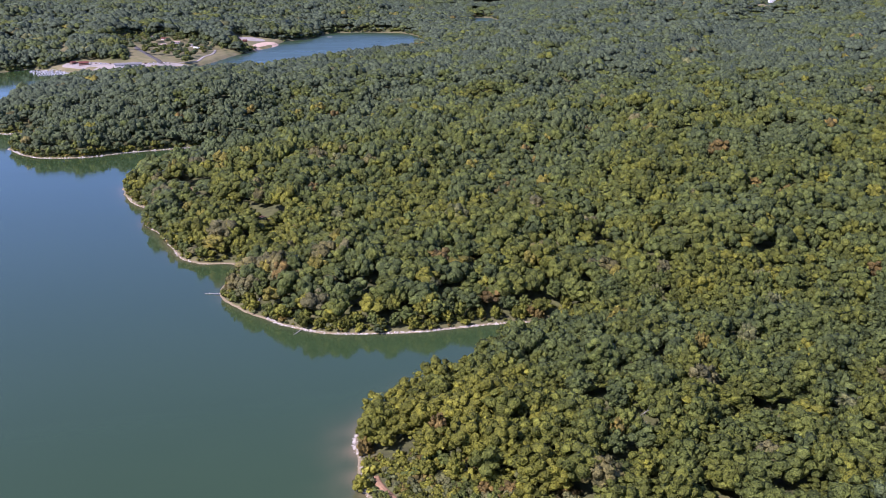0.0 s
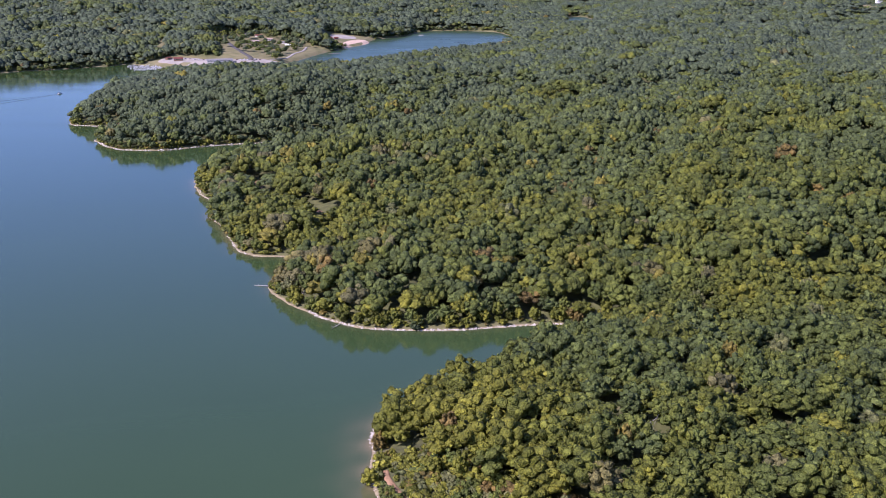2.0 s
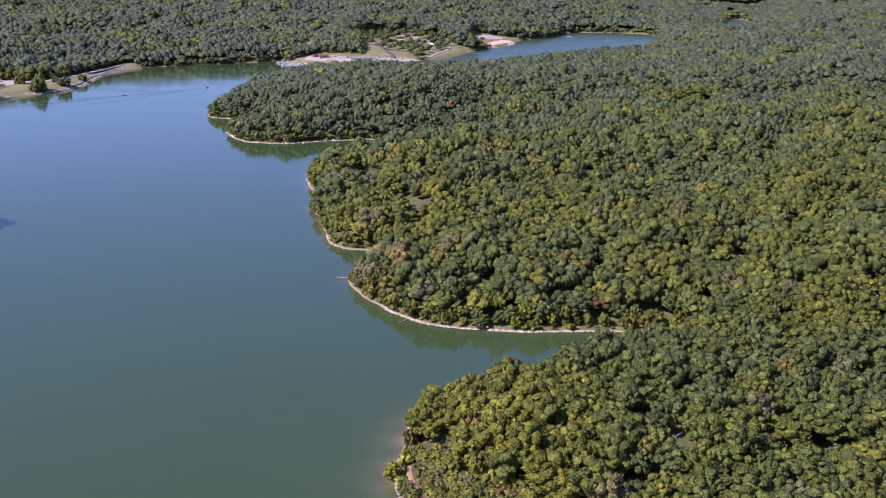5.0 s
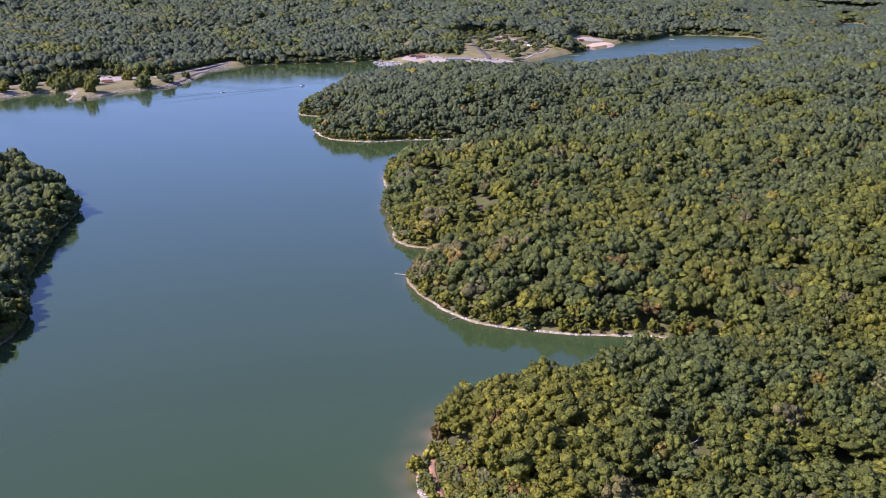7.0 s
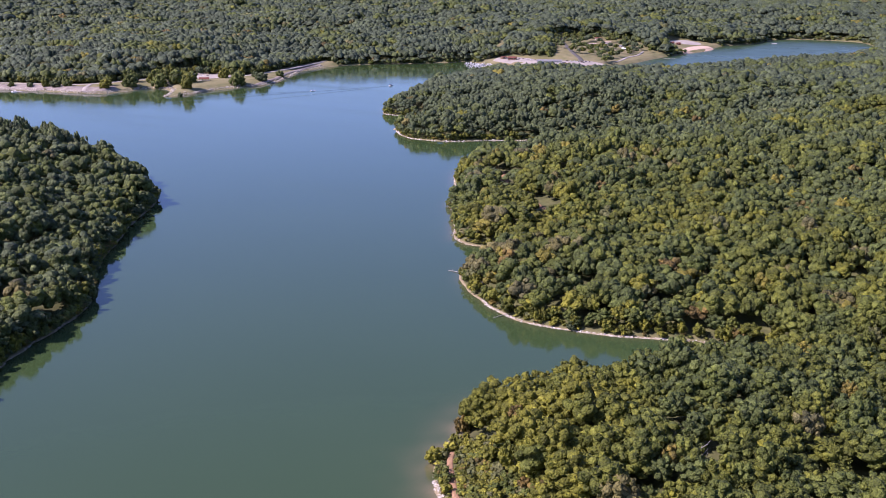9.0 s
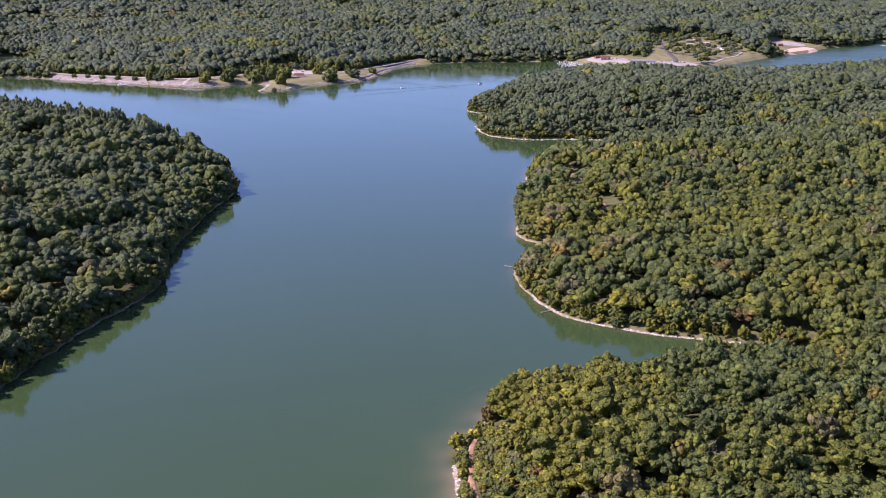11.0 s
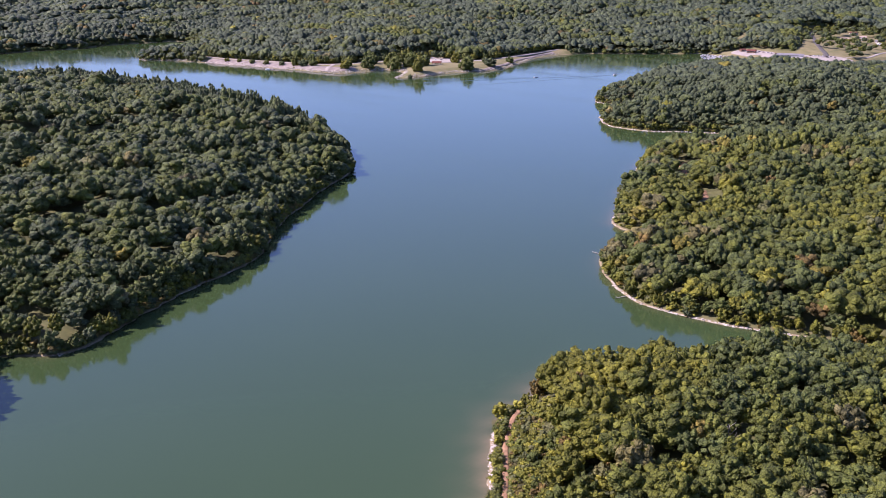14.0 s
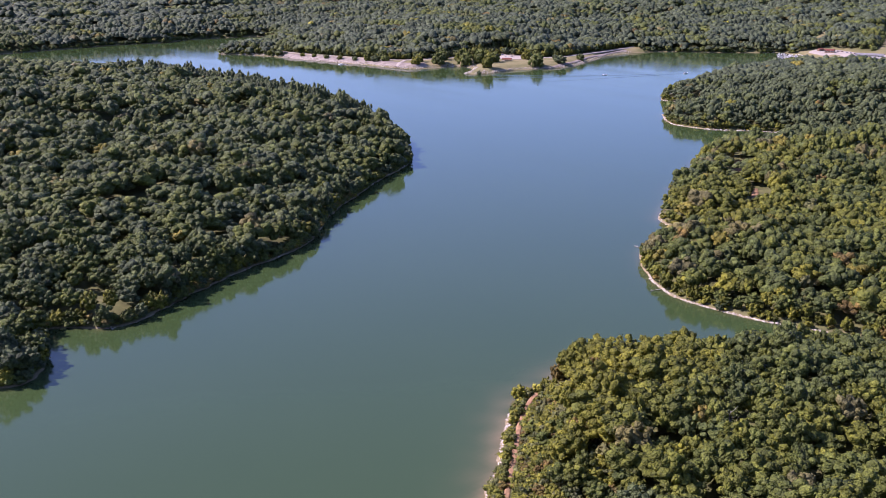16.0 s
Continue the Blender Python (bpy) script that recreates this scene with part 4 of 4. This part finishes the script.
pad("car_park", [(-398, 2190), (-362, 2188), (-340, 2215), (-352, 2262), (-392, 2268), (-412, 2230)], CONCRETE, "white gravel car park behind the beach", "car park")

# ---- shapes for built things ----


def joined(boxes, name="part"):
    """One mesh of bevelled boxes: rows of centre, size and turn about z in degrees."""
    bm = bmesh.new()
    for c, s, turn in boxes:
        made = bmesh.ops.create_cube(bm, size=1.0, matrix=pose(*c, 0, 0, turn) @ Matrix.Diagonal((*s, 1)))
        bmesh.ops.bevel(bm, geom=[e for e in bm.edges if e.verts[0] in made["verts"]], offset=min(s) * 0.12, segments=1, affect="EDGES")
    me = bpy.data.meshes.new(name)
    bm.to_mesh(me)
    bm.free()
    return me


def gable(w, d, rise, over, thick=0.25, name="roof"):
    """A pitched roof over w by d, ridge along x, its eaves at z 0."""
    x, y = w / 2 + over, d / 2 + over
    drop = -rise * over / (d / 2)
    outer = [(-x, -y, drop), (x, -y, drop), (x, 0, rise), (-x, 0, rise), (-x, y, drop), (x, y, drop)]
    v = np.array(outer + [(a, b, c - thick) for a, b, c in outer])
    f = [(0, 1, 2, 3), (3, 2, 5, 4), (7, 6, 9, 8), (8, 9, 10, 11), (0, 6, 7, 1), (4, 5, 11, 10), (0, 3, 9, 6), (3, 4, 10, 9), (1, 7, 8, 2), (2, 8, 11, 5)]
    return mesh_of(name, v, np.array(f), smooth=False)


def walls(w, d, h, rise, name="wall"):
    """Walls with gables, open below."""
    x, y = w / 2, d / 2
    v = np.array([(-x, -y, -1.5), (x, -y, -1.5), (x, y, -1.5), (-x, y, -1.5), (-x, -y, h), (x, -y, h), (x, y, h), (-x, y, h), (-x, 0, h + rise), (x, 0, h + rise)])
    f = [(0, 1, 5), (0, 5, 4), (2, 3, 7), (2, 7, 6), (1, 2, 6), (1, 6, 5), (3, 0, 4), (3, 4, 7), (5, 6, 9), (7, 4, 8)]
    return mesh_of(name, v, np.array(f), smooth=False)


def ground_at(x, y):
    return float(height([x], [y])[0])


def house(name, x, y, turn, w, d, h, rise, wall_mat, roof_mat, label, windows=3):
    e = thing(name, pose(x, y, ground_at(x, y) + 0.2, 0, 0, turn), label, "house")
    part_of("wall", walls(w, d, h, rise), e, wall_mat)
    part_of("roof", gable(w, d, rise, 0.7), e, roof_mat, at=pose(0, 0, h + 0.12))
    part_of("door", joined([((0, -d / 2 - 0.03, 1.05), (1.1, 0.14, 2.1), 0)], "door"), e, TIMBER)
    rim = joined([((0, 0, 0.6), (1.5, 0.14, 0.12), 0), ((0, 0, -0.6), (1.5, 0.18, 0.12), 0), ((0.69, 0, 0), (0.12, 0.14, 1.1), 0), ((-0.69, 0, 0), (0.12, 0.14, 1.1), 0), ((0, 0, 0), (0.06, 0.12, 1.1), 0)], "window")
    pane = joined([((0, 0, 0), (1.3, 0.06, 1.1), 0)], "pane")
    for k in range(windows):
        u = (k + 0.5) / windows * w - w / 2
        for s in (-1, 1):
            if s > 0 or abs(u) > 1.4:
                w_ob = part_of("window", rim, e, WHITE, at=pose(u, s * (d / 2 + 0.02), h * 0.58))
                part_of("pane", pane, w_ob, GLASS)
    return e


def shelter(x, y, turn, w, d, roof_mat, label):
    e = thing("picnic_shelter", pose(x, y, ground_at(x, y) + 0.3, 0, 0, turn), label, "shelter")
    part_of("slab", joined([((0, 0, -0.4), (w + 3, d + 3, 1.0), 0)], "slab"), e, CONCRETE)
    post = joined([((0, 0, 1.4), (0.3, 0.3, 2.8), 0)], "post")
    for i in range(4):
        for s in (-1, 1):
            part_of("post", post, e, TIMBER, at=pose((i / 3 - 0.5) * (w - 0.6), s * (d / 2 - 0.3), 0))
    part_of("roof", gable(w, d, 1.8, 0.8), e, roof_mat, at=pose(0, 0, 2.85))
    table = joined([((0, 0, 0.75), (1.8, 0.75, 0.08), 0), ((0, 0.7, 0.45), (1.8, 0.28, 0.07), 0), ((0, -0.7, 0.45), (1.8, 0.28, 0.07), 0), ((0.6, 0, 0.4), (0.1, 1.4, 0.7), 0), ((-0.6, 0, 0.4), (0.1, 1.4, 0.7), 0)], "picnic_table")
    first = thing("picnic_table", pose(x, y, ground_at(x, y) + 0.42, 0, 0, turn), "brown wooden picnic table under an open shelter", "table", "picnic tables")
    part_of("tabletop_and_benches", table, first, TIMBER)
    for dx in (-3.2, 3.2):
        copy_thing(first, pose(x, y, ground_at(x, y) + 0.42, 0, 0, turn) @ pose(dx, 0.5, 0))
    return e


def lofted(sections, name):
    """A closed body through rings of equal count."""
    v = np.array([p for ring in sections for p in ring], float)
    n, m = len(sections[0]), len(sections)
    f = []
    for i in range(m - 1):
        for k in range(n):
            a, b = i * n + k, i * n + (k + 1) % n
            f += [(a, b, b + n), (a, b + n, a + n)]
    for base, flip in ((0, 1), ((m - 1) * n, 0)):
        for k in range(1, n - 1):
            f.append((base, base + k + 1, base + k) if flip else (base, base + k, base + k + 1))
    return mesh_of(name, v, np.array(f), smooth=False)


def boat(at, label, long=6.0, wide=2.3, cover=None, group="", name="motorboat"):
    e = thing(name, at, label, "boat", group)
    rings = []
    for u, w, lo, hi in ((-0.5, 0.92, -0.25, 0.75), (-0.2, 1.0, -0.3, 0.8), (0.15, 0.95, -0.3, 0.9), (0.38, 0.55, -0.2, 1.0), (0.5, 0.08, 0.2, 1.1)):
        rings.append([(u * long, -w * wide / 2, hi), (u * long, -w * wide * 0.36, lo), (u * long, w * wide * 0.36, lo), (u * long, w * wide / 2, hi), (u * long, 0, hi - 0.12)])
    part_of("hull", lofted(rings, "hull"), e, WHITE)
    part_of("windscreen", joined([((0.06 * long, 0, 1.15), (0.12, wide * 0.7, 0.5), 0)], "windscreen"), e, GLASS)
    part_of("seat", joined([((-0.18 * long, 0, 0.95), (0.7, wide * 0.66, 0.45), 0), ((-0.05 * long, 0, 0.95), (0.5, wide * 0.6, 0.5), 0)], "seat"), e, BLUE if cover is None and not group else WALL)
    part_of("outboard_motor", joined([((-0.54 * long, 0, 0.75), (0.4, 0.4, 0.8), 0), ((-0.55 * long, 0, 0.2), (0.2, 0.12, 0.9), 0)], "outboard_motor"), e, DARK)
    if cover is not None:
        part_of("canopy", joined([((-0.1 * long, 0, 2.2), (long * 0.5, wide * 0.95, 0.14), 0)], "canopy"), e, cover)
        pole = joined([((0, 0, 1.5), (0.07, 0.07, 1.4), 0)], "pole")
        for sx in (-0.32, 0.12):
            for sy in (-0.44, 0.44):
                part_of("pole", pole, e, STEEL, at=pose(sx * long, sy * wide, 0))
    return e


def car(at, mat, label, group="parked cars"):
    e = thing("car", at, label, "car", group)
    side = [(-2.2, 0.35), (-2.2, 0.85), (-1.3, 0.95), (1.1, 0.95), (2.1, 0.8), (2.2, 0.4)]
    part_of("body", lofted([[(x, y * s, z) for x, z in side] for y, s in ((-0.9, 0.96), (-0.85, 1.0), (0.85, 1.0), (0.9, 0.96))], "body"), e, mat)
    top = [(-1.7, 0.92), (-1.2, 1.5), (0.4, 1.5), (1.1, 0.92)]
    part_of("cabin", lofted([[(x, y, z) for x, z in top] for y in (-0.78, -0.7, 0.7, 0.78)], "cabin"), e, GLASS)
    part_of("roof", joined([((-0.4, 0, 1.51), (1.55, 1.36, 0.08), 0)], "roof"), e, mat)
    wheel = lofted([[(0.34 * np.cos(t), y, 0.34 * np.sin(t)) for t in np.linspace(0, 2 * np.pi, 9)[:-1]] for y in (-0.11, 0.11)], "wheel")
    for sx in (-1.35, 1.4):
        for sy in (-0.82, 0.82):
            part_of("wheel", wheel, e, DARK, at=pose(sx, sy, 0.34))
    return e


# ---- the far shore ----
shelter(-877, 1226, 35, 14, 8, ROOF_RED, "open picnic shelter with a red-brown pitched roof on the grass")
house("hut", -1238, 1062, 20, 9, 5, 2.6, 1.3, TIMBER, ROOF_TAN, "small tan-roofed hut beside the lakeside road", 2)


def dock(x, y, turn, w, d, label):
    e = thing("floating_dock", pose(x, y, 0, 0, 0, turn), label, "dock")
    plank = joined([((0, 0, 0.42), (w / 10 - 0.06, d, 0.12), 0)], "plank")
    for k in range(10):
        part_of("plank", plank, e, DEADWOOD, at=pose((k - 4.5) * w / 10, 0, 0))
    part_of("float", joined([((0, s * (d / 2 - 0.5), 0.12), (w, 0.9, 0.5), 0) for s in (-1, 1)], "float"), e, DARK)
    return e


dock(-1066, 1034, 20, 13, 7, "grey plank boat dock with a white canopy by the rip-rap")
boat(pose(-1066, 1027, 0.05, 0, 0, 200), "white pontoon boat with a pale canopy tied to the dock", 9.0, 3.0, WHITE, name="pontoon_boat")
# Two boats under way on the lake.
boat(pose(-683, 1238, 0.05, 0, 0, 55), "small white motorboat with a blue seat on open water", 7.5, 2.8)
boat(pose(-611, 1345, 0.05, 0, 0, 65), "small white motorboat with a dark canopy on open water", 7.5, 2.8, DARK)



def wake(x, y, heading, long, spread, label):
    """Two low swells that trail behind a boat and die away."""
    e = thing("boat_wake", pose(x, y, 0, 0, 0, heading), label, "wake")
    for side in (-1, 1):
        u = np.linspace(0.02, 1, 40)
        mid = np.stack([-long * u, side * spread * u ** 0.9], 1)
        tall = 0.30 * np.sin(np.pi * u) ** 0.4 * (1 - 0.6 * u)
        wide = 1.2 + 3.0 * u
        cross = np.array([(-1.0, -0.03), (-0.5, 0.45), (0.0, 1.0), (0.5, 0.45), (1.0, -0.03)])
        v = np.concatenate([np.stack([mid[:, 0], mid[:, 1] + a * wide, np.where(b > 0, b * tall, -0.03)], 1) for a, b in cross])
        f = np.concatenate([np.stack([k * 40 + np.arange(39), k * 40 + np.arange(1, 40), (k + 1) * 40 + np.arange(1, 40), (k + 1) * 40 + np.arange(39)], 1) for k in range(4)])
        me = mesh_of("swell", v, f)
        point_value(me, "shallow", np.zeros(len(v)))
        point_value(me, "breeze", np.zeros(len(v)))
        part_of("swell", me, e, WATER)
    return e


wake(-683, 1238, 55, 230, 22, "low ripples trailing behind a small motorboat")
wake(-611, 1345, 65, 260, 24, "low ripples trailing behind a small dark-topped motorboat")

LAWN_TREES = [(-838, 1141, 7.5, 18, 3), (-816, 1100, 3.2, 8.0, 0), (-949, 1090, 7.0, 11, 4), (-935, 1128, 9.0, 16, 1), (-905, 1158, 9.5, 17, 1), (-890, 1176, 9.0, 18, 1), (-925, 1170, 9.0, 18, 2), (-812, 1226, 10.0, 17, 1),
              (-804, 1275, 8.0, 10, 0), (-1044, 1068, 5.0, 13, 2), (-1030, 1072, 7.0, 8, 0), (-1014, 1080, 6.0, 8, 1), (-1012, 1150, 9.0, 17, 2), (-968, 1250, 8.0, 15, 3), (-1300, 1010, 6.0, 11, 2), (-1280, 1014, 5.0, 9, 3),
              (-1322, 1000, 7.0, 13, 1), (-872, 1268, 6.5, 14, 4), (-992, 1180, 9.0, 15, 1), (-960, 1160, 8.0, 13, 1), (-905, 1210, 7.0, 14, 3), (-836, 1300, 5.0, 8, 0)]
LAWN_TREES += [(-965, 1110, 7, 12, 2), (-1040, 1100, 7, 13, 1), (-1070, 1060, 4, 6, 0), (-1130, 1046, 4, 5, 1), (-1160, 1042, 3.5, 4.5, 2), (-1100, 1052, 4, 6, 2), (-1185, 1036, 3.5, 5, 3), (-880, 1200, 8, 14, 1), (-945, 1215, 8, 14, 2), (-820, 1345, 6, 9, 1)]
for x, y, r, h, c in LAWN_TREES:
    tree("tree", rng, EDGE[int(rng.integers(0, 6))], 1.35 * r, 1.5 * h, COLOURS[c][0], pose(x, y, ground_at(x, y) - 0.2 - 0.3 * h), f"rounded {COLOURS[c][1]} shade tree standing on the lakeside grass", "lakeside shade trees")
rng = np.random.default_rng(90)
line = stretch((-788, 1273), (-1341, 968))
pts = line[::3] + rng.normal(0, 2.0, line[::3].shape)
pd = shore_distance(pts[:, 0], pts[:, 1])
pts = pts[(pd > 1.5) & (rng.random(len(pts)) < 0.45)]
k = len(pts)
br = rng.uniform(1.0, 2.6, k)
tagged(grown("rip_rap_brush", np.stack([pts[:, 0], pts[:, 1], height(pts[:, 0], pts[:, 1]), br, br * 1.2, rng.uniform(0, 6, k), rng.uniform(0.1, 0.6, k)], 1), BUSH, "green bushes growing among the rip-rap"), category="bushes")

for x, y, turn, mat, colour in ((-912, 1262, 30, WHITE, "white"), (-905, 1268, 30, ROOF_GREY, "dark grey"), (-885, 1284, 40, WHITE, "white"), (-930, 1272, 20, BLUE, "blue")):
    car(pose(x, y, ground_at(x, y) + 0.45, 0, 0, turn), mat, f"parked {colour} car on the gravel car park by the lake")

# ---- the marina ----
house("boat_store", -490, 1706, 20, 44, 13, 4.0, 2.2, WALL, ROOF_GREY, "long boat storage building with a grey metal roof", 9)
house("marina_shop", -572, 1728, 15, 15, 10, 3.6, 2.4, TIMBER, ROOF_RED, "red-brown marina shop beside the docks", 5)
house("marina_shed", -594, 1738, 60, 9, 7, 3.0, 1.6, TIMBER, ROOF_RED, "small red-brown shed beside the marina shop", 2)
first = None
for row, (rx, ry) in enumerate(((-652, 1700), (-638, 1678), (-622, 1655))):
    e = thing("marina_pier", pose(rx + 24, ry, 0, 0, 0, 12), "weathered plank pier with berths for small boats", "pier", "marina piers")
    deck = joined([((0, 0, 0.45), (2.9, 2.0, 0.14), 0)], "plank")
    for q in range(18):
        part_of("plank", deck, e, DEADWOOD, at=pose((q - 8.5) * 3, 0, 0))
    pile = joined([((0, 0, 0.0), (0.25, 0.25, 3.2), 0)], "pile")
    for q in range(7):
        part_of("pile", pile, e, TIMBER, at=pose((q - 3) * 8.5, 1.15, 0))
    for q in range(12):
        for s in (-1, 1):
            if rng.random() < 0.12:
                continue
            m = pose(rx + 24, ry, 0.05, 0, 0, 12) @ pose((q - 5.5) * 4.3, s * 5.2, 0, 0, 0, 90 if s > 0 else -90)
            kind = int(rng.integers(0, 3))
            if first is None:
                first = [boat(m, "white motorboat moored at the marina pier", 6.2, 2.4, None, "moored boats")]
            elif len(first) < 3:
                first.append(boat(m, ("white pontoon boat with a pale canopy moored at the pier", "white motorboat with a beige canopy moored at the pier")[len(first) - 1], 7.0, 2.6, (WHITE, WALL)[len(first) - 1], "moored boats"))
            else:
                copy_thing(first[kind], m)
cars = []
for q in range(26):
    x, y = ((-600 + 9 * q, 1752 - 2.4 * q) if q < 16 else (-470 + 6.5 * (q - 16), 1742 + 2.0 * (q - 16)))
    if not inside(rounded([(-608, 1722), (-575, 1704), (-450, 1706), (-400, 1756), (-520, 1742), (-560, 1762), (-600, 1758)], 5.0), np.array([x]), np.array([y]))[0]:
        continue
    m = pose(x, y, ground_at(x, y) + 0.45, 0, 0, 65 + rng.uniform(-8, 8))
    if len(cars) < 3:
        mat, colour = ((WHITE, "white"), (ROOF_RED, "dark red"), (ROOF_GREY, "dark grey"))[len(cars)]
        cars.append(car(m, mat, f"{colour} car parked in the marina yard"))
    else:
        copy_thing(cars[int(rng.integers(0, 3))], m)

# ---- cabins, beach house and pier ----
for x, y, turn, w, d, roof in ((-540, 2064, 20, 16, 9, ROOF_TAN), (-512, 2046, -10, 14, 8, ROOF_RED), (-482, 2016, 15, 12, 8, ROOF_TAN), (-496, 1960, 30, 14, 8, ROOF_TAN), (-446, 1996, 0, 10, 6, ROOF_GREY), (-432, 1968, 25, 10, 5, WHITE), (-470, 1990, 10, 9, 4, ROOF_GREY)):
    house("cabin", x, y, turn, w, d, 2.8, 1.6, WALL, roof, "low park cabin with a pitched roof among trees", 3)
house("beach_house", -388, 2142, 25, 20, 9, 3.2, 2.2, ROOF_RED, ROOF_RED, "red beach house with a pitched roof above the sand", 5)
house("beach_shed", -372, 2160, 25, 8, 6, 2.8, 1.6, ROOF_RED, ROOF_RED, "small red shed beside the beach house", 2)
house("lake_house", -216, 2420, -20, 12, 11, 3.0, 6.0, WALL, ROOF_GREY, "grey steep-roofed house among trees above the lake", 3)
dock(-338, 1960, 15, 22, 4, "grey plank swimming pier off the grassy bank")
house("farmhouse", 986, 2872, 10, 18, 10, 4.5, 3.0, WHITE, WHITE, "white house beside a bare field on a far hill", 4)

camp = OPEN["park"][0]
roofs = [(-540, 2064), (-512, 2046), (-482, 2016), (-496, 1960), (-446, 1996), (-432, 1968), (-470, 1990)]
ways = np.array([(-455, 1772), (-478, 1808), (-500, 1845), (-520, 1880), (-540, 1920), (-560, 1960), (-575, 1990), (-590, 2030), (-600, 2070), (-398, 1812), (-399, 1850), (-399, 1890), (-394, 1930), (-400, 1980)])
placed = []
while len(placed) < 120:
    x, y = rng.uniform(-600, -385), 2105 - 335 * rng.random()
    if not inside(camp, np.array([x]), np.array([y]))[0] or np.hypot(ways[:, 0] - x, ways[:, 1] - y).min() < 12 or (x < -430 and y < 1830) or (x > -405 + 0.02 * (y - 1770) and y < 1990):
        continue
    if any(abs(x - a) < 9 and -28 < y - b < 9 for a, b in roofs) or any(np.hypot(x - a, y - b) < 7.5 for a, b in placed):
        continue
    placed.append((x, y))
r = rng.uniform(4.5, 7.5, len(placed))
px, py = np.array(placed).T
tagged(grown("park_trees", np.stack([px, py, height(px, py) - 0.3, r, r * 1.9, rng.uniform(0, 6.3, len(px)), rng.choice([0.05, 0.1, 0.2, 0.3, 0.4], len(px))], 1), PART, "green shade trees among the park cabins"), category="trees")

# ---- dead wood on the shore ----


def snag(x, y, h, label, name="dead_tree", lean=(0, 0)):
    e = thing(name, pose(x, y, ground_at(x, y) - 0.2, *lean, 40), label, "dead tree")
    part_of("trunk", trunk_mesh(rng, h * 0.32, h, 2, "trunk", 0.018), e, DEADWOOD)
    for k in range(6):
        v, f = [], []
        a, z0 = 1.05 * k, h * (0.4 + 0.08 * k)
        p = np.array([0.1 * np.cos(a), 0.1 * np.sin(a), z0])
        q = p + (h * 0.14 * np.cos(a), h * 0.14 * np.sin(a), h * 0.14)
        tube(v, f, p, q, 0.11, 0.07, 5)
        tube(v, f, q, q + (h * 0.07 * np.cos(a + 0.6), h * 0.07 * np.sin(a + 0.6), h * 0.12), 0.06, 0.02, 5)
        tube(v, f, q, q + (h * 0.08 * np.cos(a - 0.6), h * 0.08 * np.sin(a - 0.6), h * 0.05), 0.05, 0.02, 5)
        part_of("branch", mesh_of("branch", np.array(v), np.array(f)), e, DEADWOOD)
    return e


for x, y, h in ((103, 309, 15), (-88, 538, 7), (-70, 508, 6), (-62, 502, 5)):
    snag(x, y, h, "bare grey dead tree with forked branches")


def fallen(x, y, turn, long, label):
    e = thing("fallen_log", pose(x, y, 0.15, 0, 0, turn), label, "log")
    v, f = [], []
    tube(v, f, (0, 0, 0), (long, 0, 0.5), 0.14, 0.26, 7)
    part_of("trunk", mesh_of("trunk", np.array(v), np.array(f)), e, DEADWOOD)
    for k in range(3):
        v, f = [], []
        p = np.array([long * (0.25 + 0.2 * k), 0, 0.15])
        tube(v, f, p, p + (-0.8, (-1) ** k * 1.3, 0.7), 0.08, 0.03, 5)
        part_of("branch", mesh_of("branch", np.array(v), np.array(f)), e, DEADWOOD)
    return e


fallen(-107, 537, -10, 12, "long grey fallen log lying out into the water")
fallen(-46, 470, 60, 7, "grey driftwood log lying across the rocky edge")

# A dark bush and a small tree that lean out from the rocky edge.
tree("bush", rng, EDGE[1], 3.0, 4.2, 0.08, pose(-1.5, 471.8, 0.1), "rounded dark green bush growing out of the rock line")
tree("tree", rng, EDGE[2], 3.6, 6.5, 0.66, pose(1.0, 309.5, 0.3, 0, -8, 0), "small olive tree leaning out over the water")
